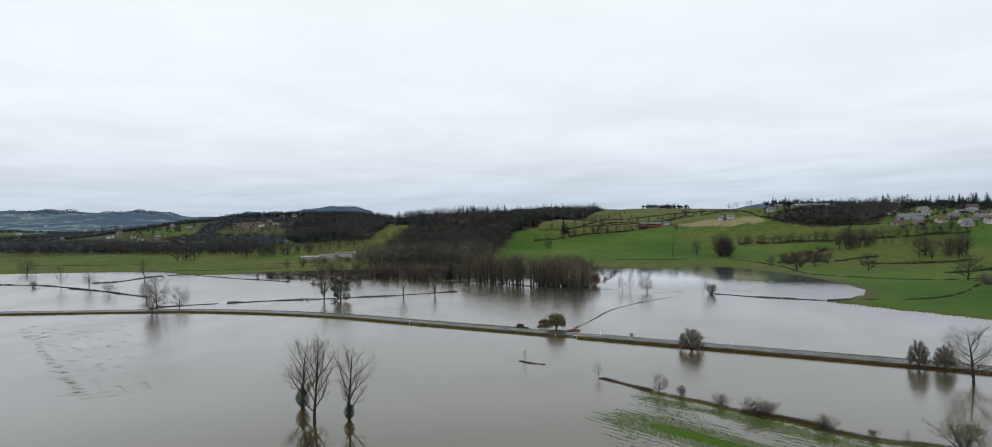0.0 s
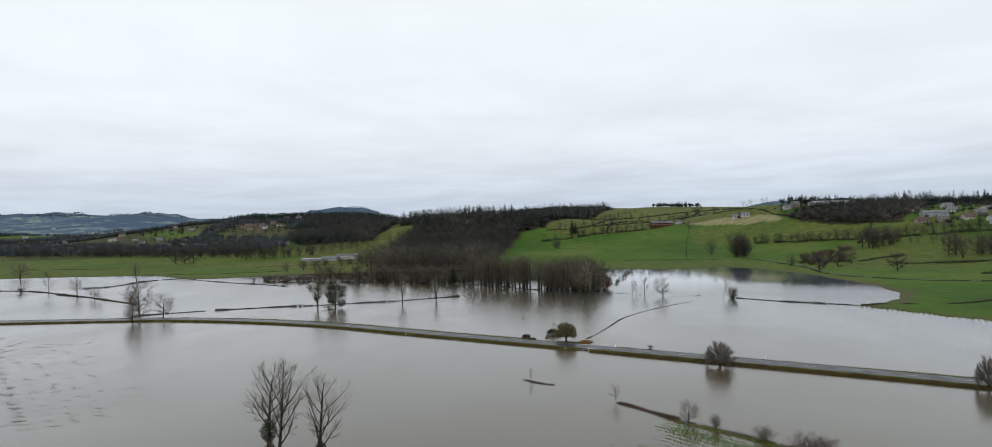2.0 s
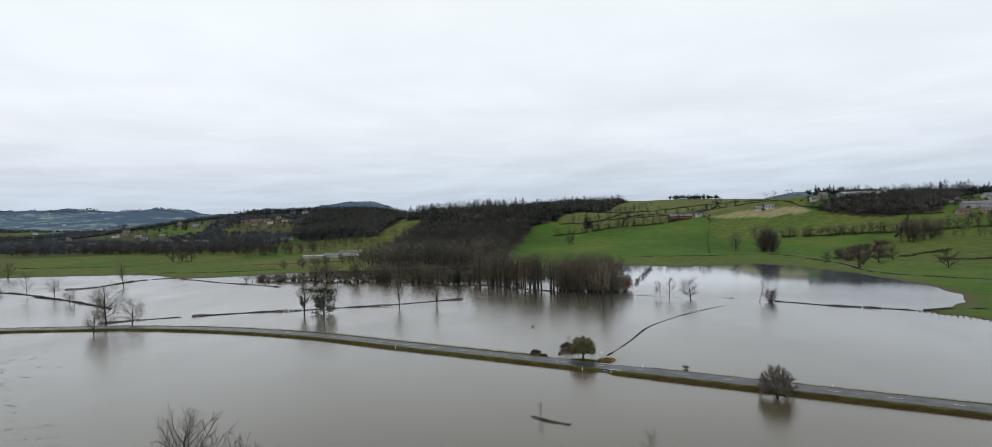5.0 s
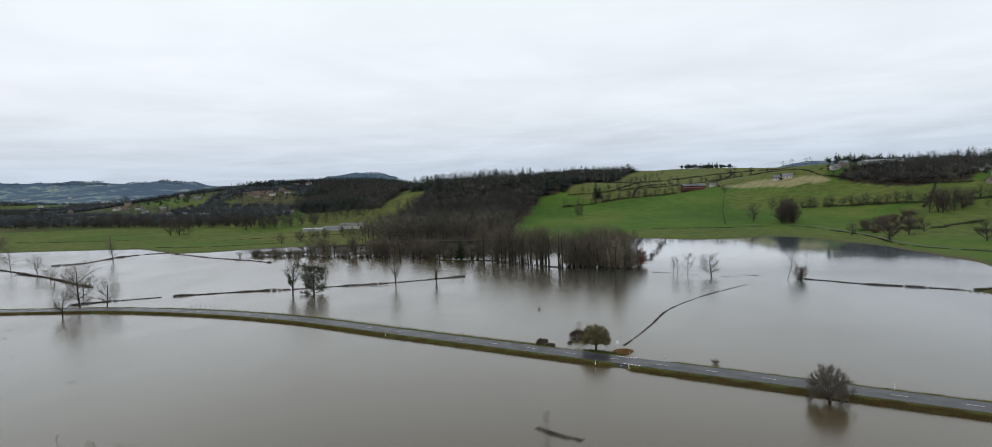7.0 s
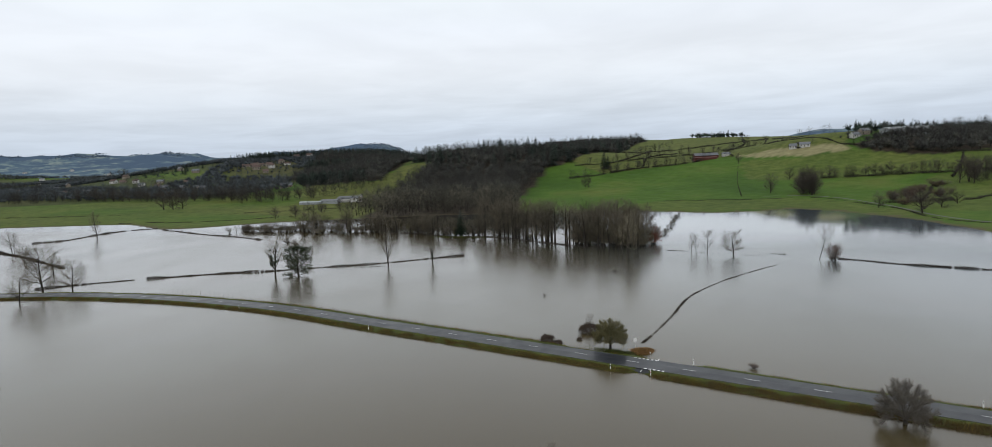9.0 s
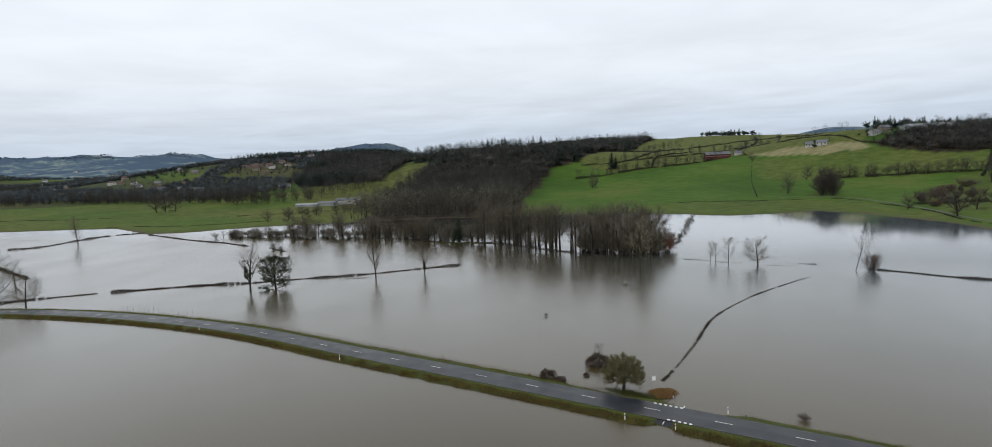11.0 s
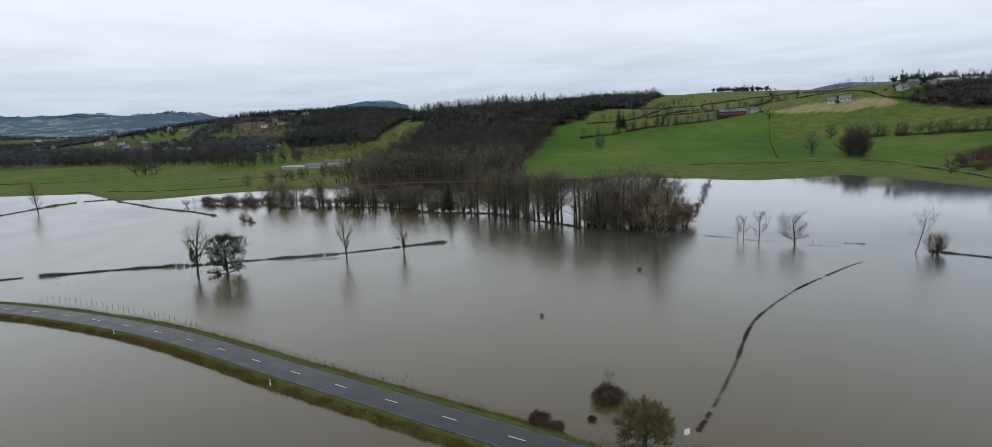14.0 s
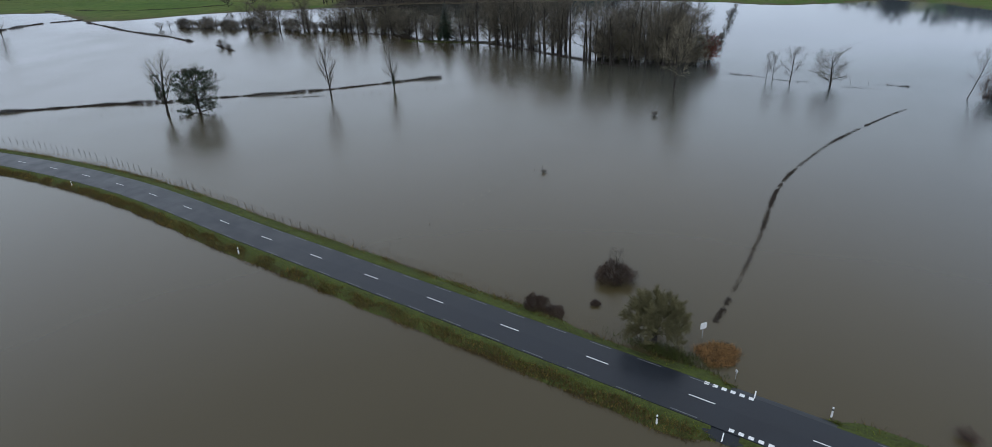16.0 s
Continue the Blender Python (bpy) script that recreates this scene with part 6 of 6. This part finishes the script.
# single trees on the slopes
HILLSIDE = "single bare trees on the pastures"
for kind, x, y, h, w in (("field_oak0", 180.6, 708, 20, 17), ("field_oak1", 220, 778, 15, 13), ("young0", 226.5, 605, 10, 11), ("field_oak2", 219.7, 534, 18, 21), ("field_oak1", 15.3, 815, 16, 13), ("field_oak2", 19, 818, 14, 10),
                         ("field_oak0", -448, 768, 25, 25), ("field_oak1", -462, 772, 23, 20), ("field_oak2", -440, 774, 21, 18), ("field_oak1", 264, 576, 10, 13), ("field_oak0", 266.6, 511, 16, 18), ("field_oak2", 286, 426, 20, 20), ("field_oak1", 213, 576, 10, 10),
                         ("field_oak0", 202, 900, 13, 12), ("field_oak2", 245, 560, 14, 16), ("stool0", 232, 556, 11, 15)):
    plant(kind, x, y, h, w, "pasture_tree", "single bare tree on a green hillside pasture", group=HILLSIDE, z=ground_z(x, y))
for i in range(14):
    a = i * 0.7
    plant(("field_oak2", "field_oak0", "field_oak1")[i % 3], 206 + 7.5 * math.cos(a * 2.3) * (0.3 + i / 16), 690 + 9 * math.sin(a * 2.3), 28 - i * 0.9, 17 - (i % 3) * 1.5, "copse_tree", "dense grey-brown tree of a hillside copse", group="trees of the hillside copse", z=ground_z(203, 690))
for i in range(11):
    plant(("field_oak2", "field_oak1", "stool0")[i % 3], 346 + 4 * i + wood_rng.gauss(0, 4), 574 + wood_rng.gauss(0, 10), wood_rng.uniform(16, 25), wood_rng.uniform(12, 18), "copse_tree", "bare tree of a copse by the eastern fields", group="trees of the eastern copse", z=ground_z(360, 576))
for i in range(10):
    plant(("field_oak1", "field_oak2", "stool0")[i % 3], 320 + 4 * i + wood_rng.gauss(0, 3), 676 + wood_rng.gauss(0, 7), wood_rng.uniform(18, 27), wood_rng.uniform(12, 16), "copse_tree", "bare tree of a copse by the eastern fields", group="trees of the eastern copse", z=ground_z(330, 676))
for i in range(8):
    plant("bush", 292 - 4 * i + wood_rng.gauss(0, 3), 424 - 9 * i + wood_rng.gauss(0, 3), wood_rng.uniform(4, 8), wood_rng.uniform(7, 11), "lane_bush", "bare brown bush beside a farm lane", "bush", group="bushes along the farm lane", z=ground_z(288, 420))

for x, y in hedgerow([(65, 958), (150, 1010), (230, 1040), (330, 1060)], 17, 3, 96):
    plant(f"field_oak{wood_rng.randrange(3)}", x, y, wood_rng.uniform(7, 13), wood_rng.uniform(6, 10), "hedge_tree", "bare dark tree in a hillside hedge", group="hedgerow trees on the hillside", z=ground_z(x, y))
home = spots_in([(-640, 1150), (-480, 1150), (-480, 1300), (-640, 1300)], 330, 61)
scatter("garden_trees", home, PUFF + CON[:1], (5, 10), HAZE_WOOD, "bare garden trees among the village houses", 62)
for i, pts in enumerate(([(-420, 646), (-378, 642), (-346, 633), (-309, 634), (-270, 650)], [(-350, 690), (-297, 702), (-244, 717), (-215, 722)], [(-650, 741), (-552, 732), (-480, 728)])):
    field_hedge(pts, 1.1, 0.8, 16, 260 + i, 0.1, "drain", "dark rushy drain across the green field", "drain")
bank = hedgerow([(-262, 640), (-225, 690), (-205, 730), (-180, 770)], 9, 4, 95)
for x, y in bank:
    plant(f"field_oak{wood_rng.randrange(3)}", x, y, wood_rng.uniform(10, 16), wood_rng.uniform(8, 12), "hedge_tree", "bare tree at the field edge before the farm", group="hedgerow trees by the farm", z=ground_z(x, y))
for i, (x, y) in enumerate(np.concatenate([hedgerow([(238, 612), (262, 635), (285, 660), (312, 682)], 8, 3, 94), hedgerow([(230, 586), (262, 610), (290, 628)], 10, 3, 93)])):
    plant(("bush", "rust_bush", "stool0")[i % 3], x, y, wood_rng.uniform(5, 10), wood_rng.uniform(9, 14), "hedge_bush", "brown bare thicket on the lower slope", "bush", group="thickets on the lower slope", z=ground_z(x, y))
edge = np.concatenate([hedgerow([(-470, 862), (-400, 832), (-340, 818), (-290, 832), (-250, 856)], 3.2, 7, 92), hedgerow([(-345, 880), (-290, 885), (-240, 892)], 3.2, 8, 91), hedgerow([(-480, 905), (-420, 885), (-370, 860)], 3.5, 9, 90),
                       hedgerow([(-300, 858), (-262, 880), (-235, 893), (-205, 898)], 4.0, 5, 89), hedgerow([(-232, 800), (-205, 830), (-192, 860)], 5.0, 5, 88)])
scatter("bare_wood", edge, MID + LOW, (8, 16), FAR_WOOD, "belt of bare trees behind the green meadow", 71)


# ---- houses and farms ----
def prism(w, d, h, rise, over=0.0, z0=0.0):
    """Walls with gables; and a roof with thickness and eaves."""
    a, b = w / 2, d / 2
    v = [(-a, -b, z0), (a, -b, z0), (a, b, z0), (-a, b, z0), (-a, -b, h), (a, -b, h), (a, b, h), (-a, b, h), (-a, 0, h + rise), (a, 0, h + rise)]
    f = [(0, 1, 5, 4), (2, 3, 7, 6), (1, 2, 6, 9, 5), (3, 0, 4, 8, 7), (3, 2, 1, 0)]
    k, t = over, 0.22
    e = rise / b * k
    r = [(-a - k, -b - k, h - e), (a + k, -b - k, h - e), (a + k, 0, h + rise), (-a - k, 0, h + rise), (a + k, b + k, h - e), (-a - k, b + k, h - e)]
    r += [(x, y, z + t) for x, y, z in r]
    g = [(6, 7, 8, 9), (9, 8, 10, 11), (3, 2, 1, 0), (5, 4, 2, 3), (0, 1, 7, 6), (4, 5, 11, 10), (1, 2, 8, 7), (2, 4, 10, 8), (3, 0, 6, 9), (5, 3, 9, 11)]
    return (v, f), (r, g)


def box(w, d, h, x=0, y=0, z=0):
    v = [(x + sx * w / 2, y + sy * d / 2, z + k * h) for k in (0, 1) for sx, sy in ((-1, -1), (1, -1), (1, 1), (-1, 1))]
    return v, [(3, 2, 1, 0), (4, 5, 6, 7), (0, 1, 5, 4), (1, 2, 6, 5), (2, 3, 7, 6), (3, 0, 4, 7)]


WINDOW = mesh_of("window", *box(1.1, 0.10, 1.35), GLASS_DARK)
DOOR = mesh_of("door", *box(1.05, 0.10, 2.1), WOOD_POST)
CHIMNEY = mesh_of("chimney", *box(0.8, 0.6, 1.8), ROOF_TILE)


def house(x, y, w, d, h, rise, turn, walls, tiles, label, name="house", windows=3, category="house", group="houses", z=None):
    ob = empty(name, pose(x, y, ground_z(x, y) - 0.3 if z is None else z, 0, 0, turn))
    (v, f), (r, g) = prism(w, d, h, rise, 0.45, -1.5)
    part("wall", mesh_of("wall", v, f, walls), ob)
    roof = part("roof", mesh_of("roof", r, g, tiles), ob)
    if windows:
        c = part("chimney", CHIMNEY, roof)
        c.matrix_basis = pose(w * 0.3, 0.4, h + rise - 0.9)
        floors = 2 if h > 4.6 else 1
        for fl in range(floors):
            for i in range(windows):
                for side in (-1, 1):
                    if fl == 0 and i == windows // 2:
                        q = part("door", DOOR, ob)
                        q.matrix_basis = pose(w * ((i + 0.5) / windows - 0.5), side * d / 2, 0.3)
                    else:
                        q = part("window", WINDOW, ob)
                        q.matrix_basis = pose(w * ((i + 0.5) / windows - 0.5), side * d / 2, 1.2 + 2.8 * fl)
    return tagged(ob, label, category, group)


hr = random.Random(44)
# hill village
for i, (x, y) in enumerate(((-597, 1250), (-580, 1240), (-570, 1198), (-547, 1212), (-536, 1165), (-553, 1265), (-530, 1240), (-588, 1222), (-563, 1357), (-545, 1380), (-505, 1385), (-515, 1395), (-560, 1228), (-610, 1235))):
    house(x, y, hr.uniform(9, 14), hr.uniform(7, 9), hr.choice((3.2, 5.2, 5.2)), hr.uniform(2.4, 3.4), hr.uniform(-30, 40), hr.choice((RENDER_CREAM, RENDER_CREAM, RENDER_WHITE)), ROOF_TILE, "cream-walled village house with a clay-tile roof")
# farms far up the valley
for x, y in ((-1390, 1800), (-1330, 1830), (-1500, 2050), (-1180, 1750), (-1620, 2150), (-1260, 2120), (-1080, 1900), (-1700, 1950), (-1440, 2300), (-1850, 2250), (-1150, 2250), (-980, 2050), (-1560, 1780), (-1300, 2400), (-1020, 2350), (-1950, 2150)):
    house(x, y, hr.uniform(12, 20), hr.uniform(8, 10), 5.0, 3.0, hr.uniform(-40, 40), RENDER_WHITE, ROOF_SLATE, "small white farmhouse far up the valley", windows=0)
# valley houses to the west
for x, y in VALLEY_HOMES:
    house(x, y, hr.uniform(8, 13), hr.uniform(7, 9), hr.choice((2.8, 3.0, 4.8)), hr.uniform(2.4, 3.2), hr.uniform(-40, 40), hr.choice((RENDER_CREAM, RENDER_CREAM, RENDER_WHITE, RENDER_CREAM)), hr.choice((ROOF_TILE, ROOF_SLATE, ROOF_SLATE)), "pale valley house among bare trees")
# houses on the eastern hill
for x, y, w in ((278, 900, 11), (266, 905, 8), (334, 900, 11), (348, 909, 10), (475, 714, 12), (504, 733, 17), (422, 749, 13), (440, 742, 10), (506, 841, 12), (543, 806, 14), (462, 735, 10), (486, 752, 12), (520, 752, 13), (530, 722, 12), (468, 700, 11),
                (496, 705, 12), (548, 770, 13), (515, 785, 12), (480, 790, 10), (560, 745, 14), (540, 700, 13), (575, 790, 12), (455, 820, 9), (560, 830, 12)):
    house(x, y, w, hr.uniform(7, 9), hr.choice((2.9, 3.1, 5.0)), hr.uniform(2.4, 3.2), hr.uniform(-25, 35), hr.choice((RENDER_CREAM, RENDER_WHITE, RENDER_WHITE)), hr.choice((ROOF_SLATE, ROOF_SLATE, ROOF_TILE)), "pale hillside house with a pitched roof")
plots = spots_in([(408, 715), (470, 672), (600, 680), (620, 850), (500, 880), (430, 790)], 110, 63)
plots = plots[[min(math.hypot(x - o.location.x, y - o.location.y) for o in scene.objects if o.name.startswith("house")) > 9 for x, y in plots]]
scatter("garden_trees", plots, PUFF + LOW + CON[:1], (4, 11), FAR_WOOD, "bare garden trees among the hillside houses", 64)
house(395, 905, 60, 16, 6, 2.6, 12, SHEET_GREY, SHEET_GREY, "long grey sheet-metal shed on the hilltop", "shed", 0, "shed", "farm buildings")
house(449, 772, 26, 12, 4.2, 2.4, -10, SHEET_GREY, ROOF_SLATE, "grey shed below the hilltop houses", "shed", 0, "shed", "farm buildings")
# red-brown barn on the slope
house(176, 962, 30, 12, 5.5, 3.0, 4, SHEET_RED, ROOF_SLATE, "long red-brown barn with a dark roof on the hillside", "barn", 0, "barn", "farm buildings", z=ground_z(176, 955) - 0.5)
house(173, 951, 29, 8, 3.4, 1.2, 4, SHEET_RED, SHEET_RED, "low red lean-to shed before the barn", "shed", 0, "shed", "farm buildings", z=ground_z(172, 951) - 0.4)
house(201, 958, 9, 7, 3, 2, 4, RENDER_WHITE, ROOF_SLATE, "small white outbuilding beside the barn", "outbuilding", 0, "shed", "farm buildings")
# the white farm by the meadow
house(-243, 775, 24, 11, 4.5, 2.2, -8, RENDER_WHITE, ROOF_SLATE, "white farm building with a grey roof by the meadow", "farmhouse", 0, "barn", "farm buildings")
house(-262, 768, 20, 10, 3.2, 1.4, -8, SHEET_GREY, ROOF_SLATE, "low grey farm shed by the meadow", "shed", 0, "shed", "farm buildings")
house(-283, 764, 24, 6, 2.6, 1.0, -4, SHEET_GREY, SHEET_PALE, "low polythene-roofed shed by the meadow", "shed", 0, "shed", "farm buildings")
house(-395, 944, 16, 9, 3.6, 2.6, 20, RENDER_CREAM, ROOF_SLATE, "grey-roofed house below the hill village")
silo = empty("silo", pose(-229, 772, ground_z(-229, 772) - 0.2))
part("body", fast_mesh("body", *tubes([((0, 0, -0.5), (0, 0, 7.0), 1.6, 1.6)], 20), RENDER_WHITE), silo)
part("cap", fast_mesh("cap", *tubes([((0, 0, 7.0), (0, 0, 8.3), 1.6, 0.15)], 20), SHEET_GREY), silo, "grey conical cap")
tagged(silo, "white cylindrical silo beside the farm", "silo", "farm buildings")
# farm lane on the eastern slope
lane = smooth_line([(160, 688), (196, 680), (213, 662), (220, 637), (224, 600), (224.5, 576), (222, 540), (222, 515), (228, 485), (244, 460), (268, 442), (300, 430), (350, 440)], 3.0)
ln = sides_of(lane)
lv = []
for p, n in zip(lane, ln):
    for o in (-1.1, 1.1):
        q = p[:2] + n * o
        lv.append((q[0], q[1], ground_z(q[0], q[1]) + 0.12))
tagged(new("farm_lane", mesh_of("farm_lane", lv, [(2 * i, 2 * i + 2, 2 * i + 3, 2 * i + 1) for i in range(len(lane) - 1)][::-1], LANE)), "pale gravel lane through the eastern fields", "road", kind="structure")
